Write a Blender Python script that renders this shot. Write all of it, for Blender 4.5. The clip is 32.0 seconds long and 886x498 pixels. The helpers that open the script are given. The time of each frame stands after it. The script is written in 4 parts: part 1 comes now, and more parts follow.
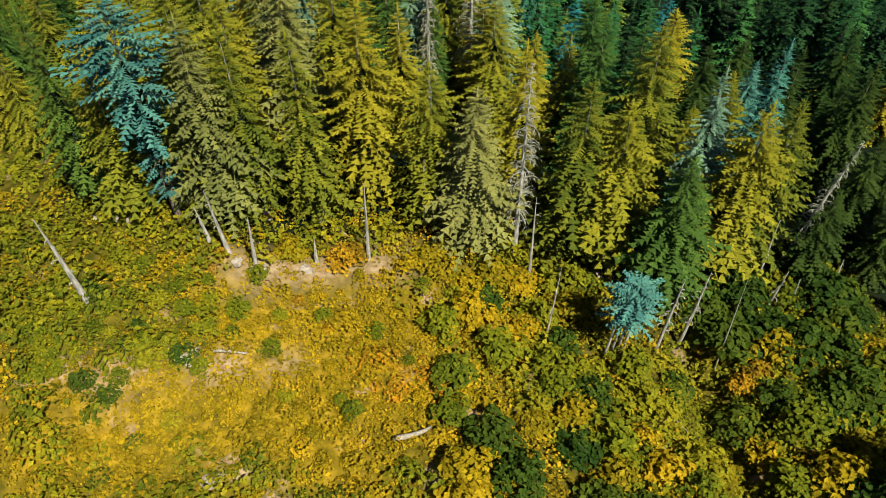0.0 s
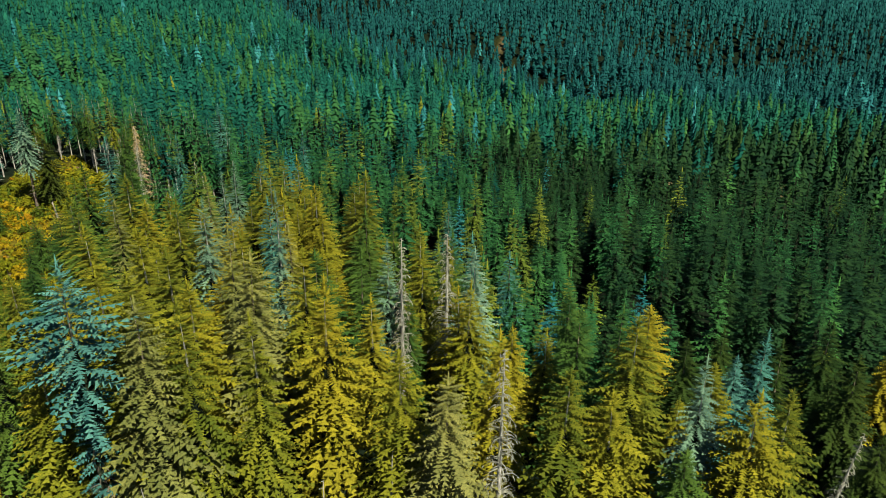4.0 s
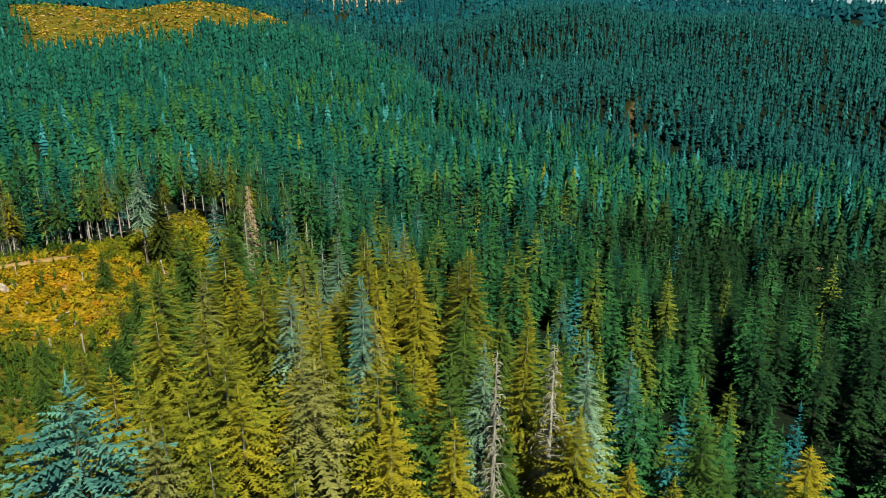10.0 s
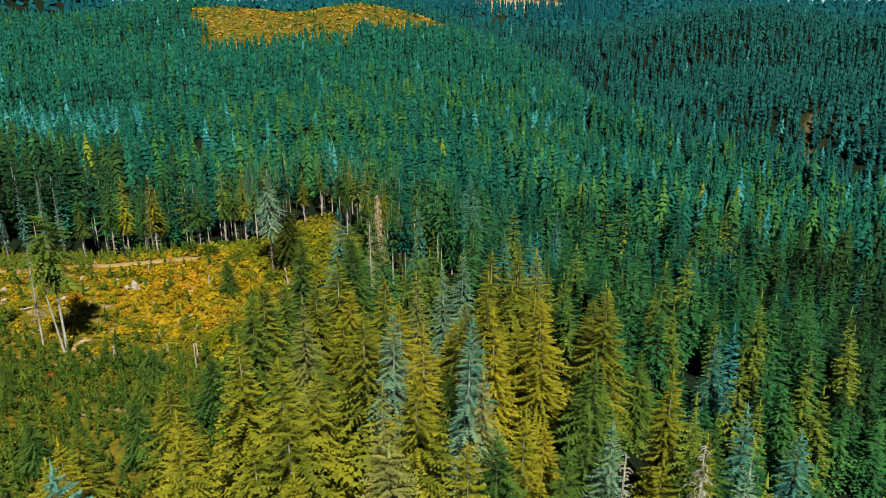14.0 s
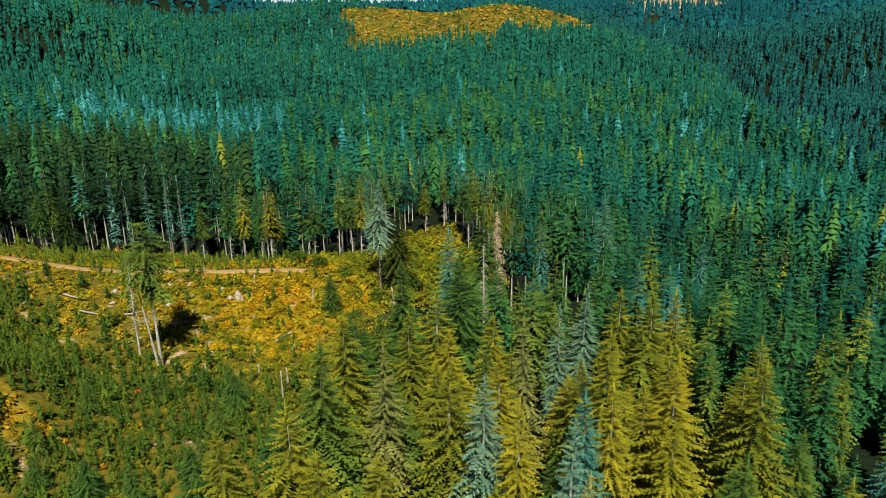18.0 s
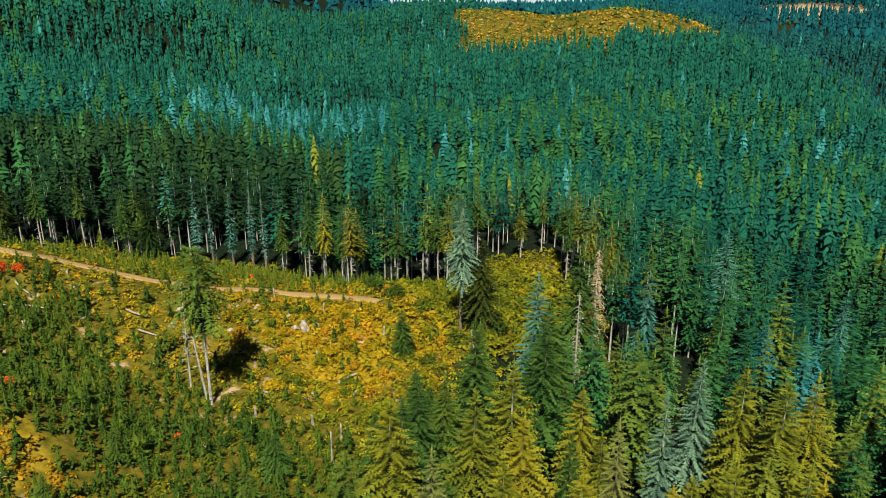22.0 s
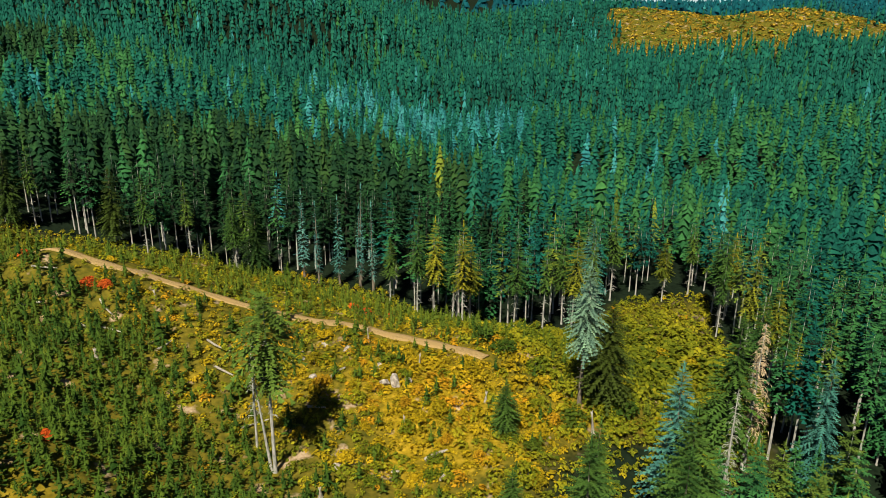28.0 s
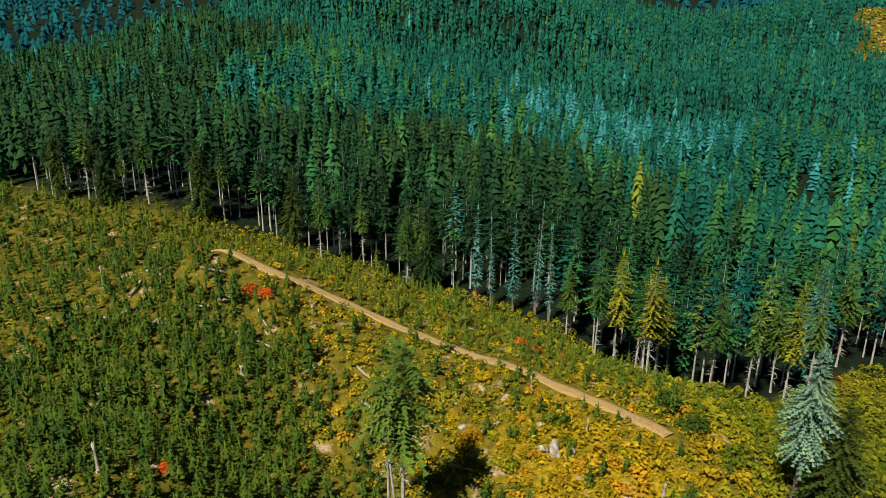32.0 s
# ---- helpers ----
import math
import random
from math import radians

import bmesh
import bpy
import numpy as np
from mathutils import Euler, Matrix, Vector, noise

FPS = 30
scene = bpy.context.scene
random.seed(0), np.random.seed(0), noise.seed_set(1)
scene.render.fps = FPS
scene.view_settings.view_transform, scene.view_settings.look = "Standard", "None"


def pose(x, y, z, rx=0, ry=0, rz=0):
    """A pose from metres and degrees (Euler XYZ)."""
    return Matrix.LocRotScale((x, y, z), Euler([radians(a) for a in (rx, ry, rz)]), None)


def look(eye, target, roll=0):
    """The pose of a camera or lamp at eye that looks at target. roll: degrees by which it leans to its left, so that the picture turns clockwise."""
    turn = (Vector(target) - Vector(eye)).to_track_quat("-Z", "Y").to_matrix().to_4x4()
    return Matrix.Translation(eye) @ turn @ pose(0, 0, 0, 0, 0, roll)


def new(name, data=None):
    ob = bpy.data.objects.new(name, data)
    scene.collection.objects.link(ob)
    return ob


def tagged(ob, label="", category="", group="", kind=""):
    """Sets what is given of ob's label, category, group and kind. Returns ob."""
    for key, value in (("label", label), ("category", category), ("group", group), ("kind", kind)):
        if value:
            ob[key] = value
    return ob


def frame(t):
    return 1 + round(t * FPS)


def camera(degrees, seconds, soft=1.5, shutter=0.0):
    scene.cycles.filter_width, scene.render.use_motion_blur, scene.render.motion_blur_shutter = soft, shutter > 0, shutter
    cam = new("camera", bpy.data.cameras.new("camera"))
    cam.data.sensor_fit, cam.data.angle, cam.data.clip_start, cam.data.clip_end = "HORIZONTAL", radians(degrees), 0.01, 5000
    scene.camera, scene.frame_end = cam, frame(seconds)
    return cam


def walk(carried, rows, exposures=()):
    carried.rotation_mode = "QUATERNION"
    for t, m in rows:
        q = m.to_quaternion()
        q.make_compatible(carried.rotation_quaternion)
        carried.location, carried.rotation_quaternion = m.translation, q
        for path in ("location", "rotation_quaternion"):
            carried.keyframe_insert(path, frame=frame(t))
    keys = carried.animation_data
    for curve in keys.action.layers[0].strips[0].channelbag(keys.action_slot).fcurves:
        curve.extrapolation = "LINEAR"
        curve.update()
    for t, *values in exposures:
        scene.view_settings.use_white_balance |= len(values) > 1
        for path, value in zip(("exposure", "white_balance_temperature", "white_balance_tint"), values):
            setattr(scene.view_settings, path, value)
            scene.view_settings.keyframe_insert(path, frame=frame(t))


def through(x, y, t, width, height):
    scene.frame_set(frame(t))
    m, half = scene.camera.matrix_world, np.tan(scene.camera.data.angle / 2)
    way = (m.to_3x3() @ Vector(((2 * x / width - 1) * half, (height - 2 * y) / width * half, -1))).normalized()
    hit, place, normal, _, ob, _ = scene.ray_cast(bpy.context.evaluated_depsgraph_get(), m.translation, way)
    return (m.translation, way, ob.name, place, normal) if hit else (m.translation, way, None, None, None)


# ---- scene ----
cam = camera(62.18, 32.0, soft=0.8)
PATH = [  # seconds, place, turn to the left, tilt downwards, roll
    (0, -5.7, -17.8, 95.95, -5.84, 47.47, -0.37), (0.5, -4.87, -18.29, 93.86, -5.96, 43.97, -0.18),
    (1, -4.17, -18.52, 91.99, -6.09, 40.5, 0.11), (1.5, -3.91, -18.24, 91.18, -6.32, 37.45, 0.14),
    (2, -3.79, -17.62, 90.91, -6.56, 34.67, 0.12), (3, -3.49, -16.11, 90.82, -6.8, 29.24, 0.31),
    (4, -3.04, -14.93, 90.98, -6.88, 23.87, 0.41), (4.5, -2.94, -14.12, 91.01, -6.95, 21.2, 0.52),
    (5, -2.75, -13.2, 91, -7.02, 19.62, 0.45), (5.5, -2.5, -12.2, 90.7, -7.1, 19.3, 0.25),
    (6.5, -1.86, -9.77, 90.25, -7.07, 19.32, 0.02), (7, -1.51, -8.18, 90.26, -6.55, 19.37, 0.02),
    (7.5, -1.21, -6.34, 90.23, -5.17, 19.42, 0.13), (8, -0.87, -4.34, 90.21, -3.42, 19.46, 0.17),
    (8.5, -0.47, -2.23, 90.13, -1.64, 19.45, 0.17), (9, 0, -0, 90, 0, 19.42, 0.05),
    (9.5, 0.42, 2.4, 89.92, 1.62, 19.41, 0.01), (10, 0.7, 4.95, 89.95, 3.15, 19.45, 0.12),
    (10.5, 0.96, 7.52, 89.85, 4.62, 19.45, 0.11), (11, 1.27, 10.02, 89.75, 6.1, 19.43, 0.04),
    (11.5, 1.55, 12.37, 89.68, 7.45, 19.41, -0.02), (12, 1.74, 14.76, 89.58, 8.81, 19.4, -0.05),
    (12.5, 1.7, 17.32, 89.39, 10.34, 19.34, -0.03), (13, 1.67, 19.99, 89.2, 11.92, 19.32, 0.02),
    (13.5, 1.69, 22.69, 89.09, 13.54, 19.28, -0.05), (15.5, 1.14, 34.55, 88.33, 19.49, 19.19, -0.32),
    (16, 0.49, 37.58, 88.04, 21.05, 19.16, -0.3), (16.5, -0.09, 40.58, 87.79, 22.71, 19.16, -0.31),
    (17, -0.63, 43.61, 87.59, 24.36, 19.14, -0.32), (17.5, -1.01, 46.65, 87.49, 25.46, 19.12, -0.49),
    (18, -1.44, 49.79, 87.42, 26.31, 19.1, -0.65), (18.5, -2.01, 52.99, 87.33, 27.18, 19.08, -0.79),
    (19, -2.8, 56.29, 87.22, 28.04, 19.07, -0.79), (19.5, -3.73, 59.63, 87.25, 29.01, 19.08, -0.82),
    (20, -4.99, 63.03, 87.43, 30.13, 19.11, -0.81), (20.5, -6.32, 66.39, 87.65, 31.35, 19.15, -0.77),
    (21, -7.71, 69.52, 87.9, 32.61, 19.15, -0.63), (21.5, -9.21, 72.36, 88.08, 33.8, 19.07, -0.21),
    (22, -10.81, 75.11, 88.18, 34.81, 19.04, 0.22), (22.5, -12.43, 77.81, 88.31, 35.86, 19.05, 0.36),
    (23, -13.97, 80.47, 88.41, 36.95, 19.1, 0.42), (23.5, -15.39, 83.04, 88.52, 38.07, 19.07, 0.48),
    (24, -16.64, 85.58, 88.65, 39.27, 19.08, 0.51), (24.5, -17.75, 88.15, 88.73, 39.76, 19.08, 0.47),
    (26.5, -22.88, 97.28, 89.17, 41.58, 19.21, 0.5), (27, -24.6, 99.53, 88.92, 42.97, 19.24, 0.58),
    (27.5, -26.26, 101.89, 88.78, 44.46, 19.27, 0.58), (28, -27.93, 104.3, 88.74, 46.07, 19.29, 0.52),
    (28.5, -29.66, 106.76, 88.69, 47.91, 19.31, 0.5), (29, -31.5, 109.15, 88.56, 49.86, 19.34, 0.4),
    (29.5, -33.54, 111.58, 88.48, 51.79, 19.36, 0.38), (30, -35.76, 113.94, 88.41, 53.73, 19.37, 0.36),
    (30.5, -38.06, 116.25, 88.38, 55.69, 19.4, 0.34), (31, -40.35, 118.55, 88.42, 57.66, 19.43, 0.35),
    (31.5, -42.69, 120.72, 88.47, 59.69, 19.47, 0.32), (32, -45.2, 122.83, 88.52, 61.95, 19.51, 0.34),
]
walk(cam, [(t, pose(x, y, z, 90 - tilt, 0, turn) @ pose(0, 0, 0, 0, 0, roll)) for t, x, y, z, turn, tilt, roll in PATH],
     [(0.0, 0.74), (26.0, 0.78), (32.0, 0.62)])

# ---------------------------------------------------------------- light
SUN_HIGH, SUN_TURN = radians(54), radians(149)  # height, and turn from north towards east
world = bpy.data.worlds.new("sky")
scene.world = world
world.use_nodes = True
sky = world.node_tree.nodes.new("ShaderNodeTexSky")
sky.sky_type, sky.sun_disc = "NISHITA", False
sky.sun_elevation, sky.sun_rotation = SUN_HIGH, SUN_TURN
sky.air_density, sky.dust_density, sky.ozone_density = 0.5, 0.15, 1.0
sky.altitude = 1200
backing = world.node_tree.nodes["Background"]
world.node_tree.links.new(sky.outputs[0], backing.inputs[0])
backing.inputs[1].default_value = 0.05
sun = new("sun", bpy.data.lights.new("sun", "SUN"))
sun.data.energy, sun.data.angle, sun.data.color = 5.0, radians(0.53), (1.0, 0.93, 0.76)
toward = Vector((math.sin(SUN_TURN) * math.cos(SUN_HIGH), math.cos(SUN_TURN) * math.cos(SUN_HIGH), math.sin(SUN_HIGH)))
sun.matrix_basis = look(toward * 400, (0, 0, 0))

# ---------------------------------------------------------------- materials
def shader(name, rough=0.8, gloss=0.2):
    """A new node material: returns it, a maker of linked nodes and its surface node."""
    m = bpy.data.materials.new(name)
    m.use_nodes = True
    tree, bsdf = m.node_tree, m.node_tree.nodes["Principled BSDF"]
    bsdf.inputs["Roughness"].default_value = rough
    bsdf.inputs["Specular IOR Level"].default_value = gloss

    def node(kind, out=0, **inputs):
        n = tree.nodes.new(kind)
        for key, value in inputs.items():
            if key.startswith("set_"):
                if key == "set_blend":
                    n.blend_type = value
                elif key == "set_type":
                    n.data_type = value
                elif key == "set_op":
                    n.operation = value
                elif key == "set_name":
                    n.attribute_name = value
                continue
            slot = n.inputs[int(key[1:])] if key[0] == "i" and key[1:].isdigit() else n.inputs[key]
            if isinstance(value, bpy.types.NodeSocket):
                tree.links.new(value, slot)
            else:
                slot.default_value = value
        return n.outputs[out]

    def ramp(fac, *stops):
        n = tree.nodes.new("ShaderNodeValToRGB")
        tree.links.new(fac, n.inputs[0])
        while len(n.color_ramp.elements) < len(stops):
            n.color_ramp.elements.new(0.5)
        for e, (at, c) in zip(n.color_ramp.elements, stops):
            e.position, e.color = at, (*c, 1)
        return n.outputs[0]

    def mix(fac, a, b, blend="MIX"):
        n = tree.nodes.new("ShaderNodeMix")
        n.data_type, n.blend_type = "RGBA", blend
        for slot, value in ((n.inputs[0], fac), (n.inputs[6], a), (n.inputs[7], b)):
            if isinstance(value, bpy.types.NodeSocket):
                tree.links.new(value, slot)
            else:
                slot.default_value = value if isinstance(value, float) else (*value, 1)
        return n.outputs[2]

    def place():
        return tree.nodes.new("ShaderNodeNewGeometry").outputs["Position"]

    def cloud(scale, detail=3.0, vector=None):
        return node("ShaderNodeTexNoise", 0, Vector=vector or place(), Scale=scale, Detail=detail)

    def finish(colour, bump=None, depth=0.3, reach=0.1):
        tree.links.new(colour, bsdf.inputs["Base Color"])
        if bump is not None:
            tree.links.new(node("ShaderNodeBump", 0, Strength=depth, Distance=reach, Height=bump), bsdf.inputs["Normal"])
        return m

    return node, ramp, mix, cloud, finish, tree, bsdf


def foliage(name, dark, middle, light, thing=False, tip=None, through=0.03, feather=0.0):
    """Leaves whose colour varies tree by tree, branch by branch and in patches over the hill."""
    node, ramp, mix, cloud, finish, tree, bsdf = shader(name, 0.75, 0.06)
    if thing:
        by_tree = tree.nodes.new("ShaderNodeObjectInfo").outputs["Random"]
    else:
        by_tree = node("ShaderNodeAttribute", 2, set_name="tint")
    spray = tree.nodes.new("ShaderNodeNewGeometry").outputs["Random Per Island"]
    base = ramp(by_tree, (0.0, dark), (0.5, middle), (1.0, light))
    base = mix(node("ShaderNodeMath", 0, set_op="MULTIPLY", i0=spray, i1=0.3), base, tip or light)
    base = mix(1.0, base, ramp(spray, (0.0, (0.80, 0.82, 0.84)), (0.5, (1.0, 1.0, 1.0)), (1.0, (1.22, 1.20, 1.12))), "MULTIPLY")
    base = mix(1.0, base, ramp(cloud(0.35, 3.0), (0.3, (0.80, 0.83, 0.85)), (0.7, (1.18, 1.15, 1.05))), "MULTIPLY")
    base = mix(1.0, base, ramp(cloud(4.5, 3.0), (0.3, (0.72, 0.74, 0.76)), (0.68, (1.28, 1.25, 1.18))), "MULTIPLY")
    tree.links.new(base, bsdf.inputs["Base Color"])
    thin = tree.nodes.new("ShaderNodeBsdfTranslucent")
    tree.links.new(base, thin.inputs[0])
    both = tree.nodes.new("ShaderNodeMixShader")
    both.inputs[0].default_value = through
    tree.links.new(bsdf.outputs[0], both.inputs[1])
    tree.links.new(thin.outputs[0], both.inputs[2])
    surface = both.outputs[0]
    if feather:
        # leaf sprays are ragged: gaps between the leaves
        clump = ramp(cloud(feather, 2.0), (0.35, (0, 0, 0)), (0.38, (1, 1, 1)))
        cut = tree.nodes.new("ShaderNodeMixShader")
        tree.links.new(clump, cut.inputs[0])
        tree.links.new(tree.nodes.new("ShaderNodeBsdfTransparent").outputs[0], cut.inputs[1])
        tree.links.new(surface, cut.inputs[2])
        surface = cut.outputs[0]
    tree.links.new(surface, tree.nodes["Material Output"].inputs[0])
    return bpy.data.materials[name]


OLIVE = foliage("olive_needles", (0.063, 0.090, 0.010), (0.125, 0.140, 0.011), (0.203, 0.181, 0.012), True, (0.240, 0.211, 0.016), feather=5.5)
PALE = foliage("pale_olive_needles", (0.090, 0.109, 0.027), (0.129, 0.142, 0.037), (0.168, 0.174, 0.049), True, (0.219, 0.219, 0.074), feather=5.5)
GREEN = foliage("green_needles", (0.018, 0.056, 0.013), (0.037, 0.082, 0.015), (0.067, 0.108, 0.015), True, (0.073, 0.131, 0.024), feather=5.5)
BLUE = foliage("blue_needles", (0.017, 0.081, 0.064), (0.030, 0.119, 0.098), (0.060, 0.170, 0.145), True, (0.085, 0.246, 0.221), feather=5.5)
FROST = foliage("frosted_needles", (0.034, 0.128, 0.115), (0.055, 0.178, 0.162), (0.093, 0.238, 0.221), True, (0.153, 0.357, 0.323), feather=5.5)
SILVER = foliage("silver_needles", (0.058, 0.123, 0.085), (0.085, 0.167, 0.116), (0.129, 0.217, 0.150), True, (0.184, 0.289, 0.204), feather=5.5)
# green needles with shade put into the colour
SHADED_GREEN = foliage("shaded_needles", (0.007, 0.026, 0.007), (0.016, 0.038, 0.008), (0.038, 0.052, 0.008), True, (0.043, 0.068, 0.012), feather=5.5)
WOODS_OLIVE = foliage("olive_woods", (0.045, 0.087, 0.015), (0.081, 0.126, 0.017), (0.126, 0.159, 0.019), False, (0.144, 0.178, 0.025))
WOODS_GREEN = foliage("green_woods", (0.009, 0.057, 0.020), (0.018, 0.085, 0.029), (0.037, 0.117, 0.029), False, (0.043, 0.140, 0.042))
# woods green lowered to hold the shade of the east and west slopes
WOODS_SHADED = foliage("dark_woods", (0.004, 0.023, 0.011), (0.009, 0.035, 0.014), (0.021, 0.053, 0.014), False, (0.025, 0.066, 0.018))
# teal here is distance haze mixed into the leaf colour
WOODS_HAZE_TEAL = foliage("teal_woods", (0.003, 0.040, 0.031), (0.004, 0.064, 0.049), (0.011, 0.089, 0.058), False, (0.013, 0.104, 0.074))
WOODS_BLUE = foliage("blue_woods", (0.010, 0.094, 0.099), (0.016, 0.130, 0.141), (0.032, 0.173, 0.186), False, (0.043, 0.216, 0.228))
# slope and distant woods: bluer still, haze painted into the leaves
WOODS_HAZE_SLOPE = foliage("haze_slope_woods", (0.003, 0.035, 0.039), (0.005, 0.052, 0.057), (0.007, 0.075, 0.074), False, (0.011, 0.090, 0.087))
WOODS_HAZE_BLUE = foliage("distant_woods", (0.002, 0.034, 0.048), (0.002, 0.051, 0.069), (0.006, 0.072, 0.088), False, (0.006, 0.081, 0.098))
BUSH_GREEN = foliage("green_bush_leaves", (0.045, 0.077, 0.006), (0.106, 0.132, 0.007), (0.202, 0.188, 0.009), True, (0.242, 0.222, 0.012), 0.15, 3.5)
BUSH_GOLD = foliage("golden_bush_leaves", (0.127, 0.110, 0.005), (0.212, 0.163, 0.005), (0.322, 0.220, 0.007), True, (0.355, 0.255, 0.011), 0.15, 4.5)
BUSH_RUST = foliage("rust_bush_leaves", (0.168, 0.108, 0.007), (0.275, 0.153, 0.007), (0.383, 0.217, 0.011), True, (0.413, 0.253, 0.014), 0.2, 3.5)
# dark green leaves, lowered further to carry shade from the gully
BUSH_DARK = foliage("dark_bush_leaves", (0.014, 0.040, 0.006), (0.029, 0.059, 0.007), (0.059, 0.084, 0.008), True, (0.068, 0.099, 0.010), 0.12, 3.5)
BRUSH_GOLD = foliage("golden_brush", (0.131, 0.107, 0.005), (0.227, 0.168, 0.005), (0.350, 0.232, 0.009), False, (0.402, 0.275, 0.013), 0.15, 4.5)
BRUSH_ORANGE = foliage("orange_brush", (0.17, 0.105, 0.006), (0.29, 0.155, 0.006), (0.42, 0.21, 0.010), False, (0.46, 0.25, 0.015), 0.15, 4.5)
BRUSH_GREEN = foliage("green_brush", (0.048, 0.075, 0.006), (0.120, 0.135, 0.007), (0.235, 0.200, 0.009), False, (0.268, 0.230, 0.012), 0.12, 4.5)
BRUSH_RED = foliage("red_brush", (0.30, 0.03, 0.008), (0.40, 0.06, 0.01), (0.50, 0.10, 0.015), True, (0.55, 0.12, 0.02), 0.2)
YOUNG = foliage("young_fir_needles", (0.014, 0.043, 0.006), (0.033, 0.066, 0.007), (0.070, 0.095, 0.009), False, (0.078, 0.109, 0.014))
BRUSH_OCHRE = foliage("ochre_brush", (0.19, 0.12, 0.015), (0.29, 0.18, 0.015), (0.38, 0.26, 0.03), False, (0.42, 0.30, 0.04), 0.2)


def bark_material(name, dark, light):
    node, ramp, mix, cloud, finish, tree, bsdf = shader(name, 0.9, 0.1)
    place = tree.nodes.new("ShaderNodeNewGeometry").outputs["Position"]
    stretched = node("ShaderNodeVectorMath", 0, set_op="MULTIPLY", i0=place, i1=(3.0, 3.0, 0.5))
    grain = cloud(1.6, 6.0, stretched)
    return finish(ramp(grain, (0.3, dark), (0.68, light)), grain, 0.8, 0.1)


BARK = bark_material("fir_bark", (0.05, 0.04, 0.03), (0.24, 0.20, 0.15))
PALE_BARK = bark_material("weathered_bark", (0.16, 0.16, 0.14), (0.48, 0.46, 0.41))
TAN_WOOD = bark_material("dead_tan_twigs", (0.30, 0.22, 0.13), (0.60, 0.46, 0.28))
GREY_WOOD = bark_material("dead_grey_twigs", (0.17, 0.18, 0.13), (0.36, 0.36, 0.28))
# dead inner twigs, near black to hold the shade inside the crowns
SHADE_TWIGS = bark_material("shade_dark_twigs", (0.005, 0.010, 0.005), (0.016, 0.024, 0.012))
LOG_WOOD = bark_material("bleached_log", (0.15, 0.13, 0.10), (0.40, 0.36, 0.30))


def ground_material():
    """Needle litter under the trees, darkened for the shade there, dry grass and slash where they are cut, bare soil in
    patches.
    """
    node, ramp, mix, cloud, finish, tree, bsdf = shader("hill_ground", 0.95, 0.05)
    cut = node("ShaderNodeAttribute", 2, set_name="cut")
    fine, broad = cloud(0.55, 6.0), cloud(0.045, 4.0)
    # litter colour taken near black so the forest floor reads as shaded
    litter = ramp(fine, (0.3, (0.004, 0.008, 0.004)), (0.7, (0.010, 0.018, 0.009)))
    grass = ramp(fine, (0.28, (0.07, 0.06, 0.006)), (0.5, (0.22, 0.15, 0.008)), (0.72, (0.40, 0.26, 0.02)))
    moss = ramp(fine, (0.3, (0.04, 0.044, 0.006)), (0.7, (0.15, 0.118, 0.012)))
    dry = node("ShaderNodeAttribute", 2, set_name="dry")
    green = node("ShaderNodeMath", 0, set_op="SUBTRACT", i0=ramp(broad, (0.30, (0.35, 0.35, 0.35)), (0.50, (1, 1, 1))), i1=dry)
    open_ground = mix(ramp(green, (0.0, (0, 0, 0)), (0.5, (1, 1, 1))), grass, moss)
    soil = ramp(cloud(1.2, 5.0), (0.3, (0.19, 0.12, 0.06)), (0.7, (0.40, 0.30, 0.19)))
    open_ground = mix(ramp(cloud(0.16, 5.0), (0.60, (0, 0, 0)), (0.68, (1, 1, 1))), open_ground, soil)
    bare = node("ShaderNodeAttribute", 2, set_name="bare")
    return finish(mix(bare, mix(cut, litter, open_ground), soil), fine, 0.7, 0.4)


def road_material():
    node, ramp, mix, cloud, finish, tree, bsdf = shader("gravel_road", 0.95, 0.05)
    fine = cloud(2.5, 6.0)
    base = ramp(fine, (0.3, (0.18, 0.12, 0.045)), (0.7, (0.36, 0.25, 0.11)))
    return finish(mix(ramp(cloud(0.25, 4.0), (0.45, (0, 0, 0)), (0.65, (1, 1, 1))), base, (0.30, 0.20, 0.08)), fine, 0.5, 0.05)


def stone_material():
    node, ramp, mix, cloud, finish, tree, bsdf = shader("pale_stone", 0.9, 0.15)
    fine = cloud(1.5, 6.0)
    return finish(ramp(fine, (0.3, (0.16, 0.13, 0.10)), (0.65, (0.42, 0.37, 0.31))), fine, 0.8, 0.2)


GROUND, ROAD, STONE = ground_material(), road_material(), stone_material()

# ---------------------------------------------------------------- the lie of the land
# knolls and hollows: east, north, height
NEAR_LAND = [(-110, 200, 7.5), (-139, 197, 5.5), (-136, 164, 2), (-129, 214, 10.5), (-216, 160, 16.5), (-201, 154, 10), (-233, 156, 23),
             (-151, 121, 20), (-258, 226, -9), (-251, 202, 4), (-221, 257, -9), (-189, 138, 13), (-167, 154, 5.5), (-116, 188, -1),
             (-229, 122, 14), (-106, 220, 7), (-35, 58, 23), (-10, 58, 17), (20, 50, 11), (50, 42, 8), (-22, 87, 15), (-5, 109, 4),
             (-16, 150, 7), (34, 149, -21), (24, 199, -25), (-20, 197, -8), (-54, 234, -15), (-66, 270, -8), (-5, 25, 17), (-60, 55, 22),
             (-80, 120, 10), (-190, 277, -16), (-260, 169, 8)]
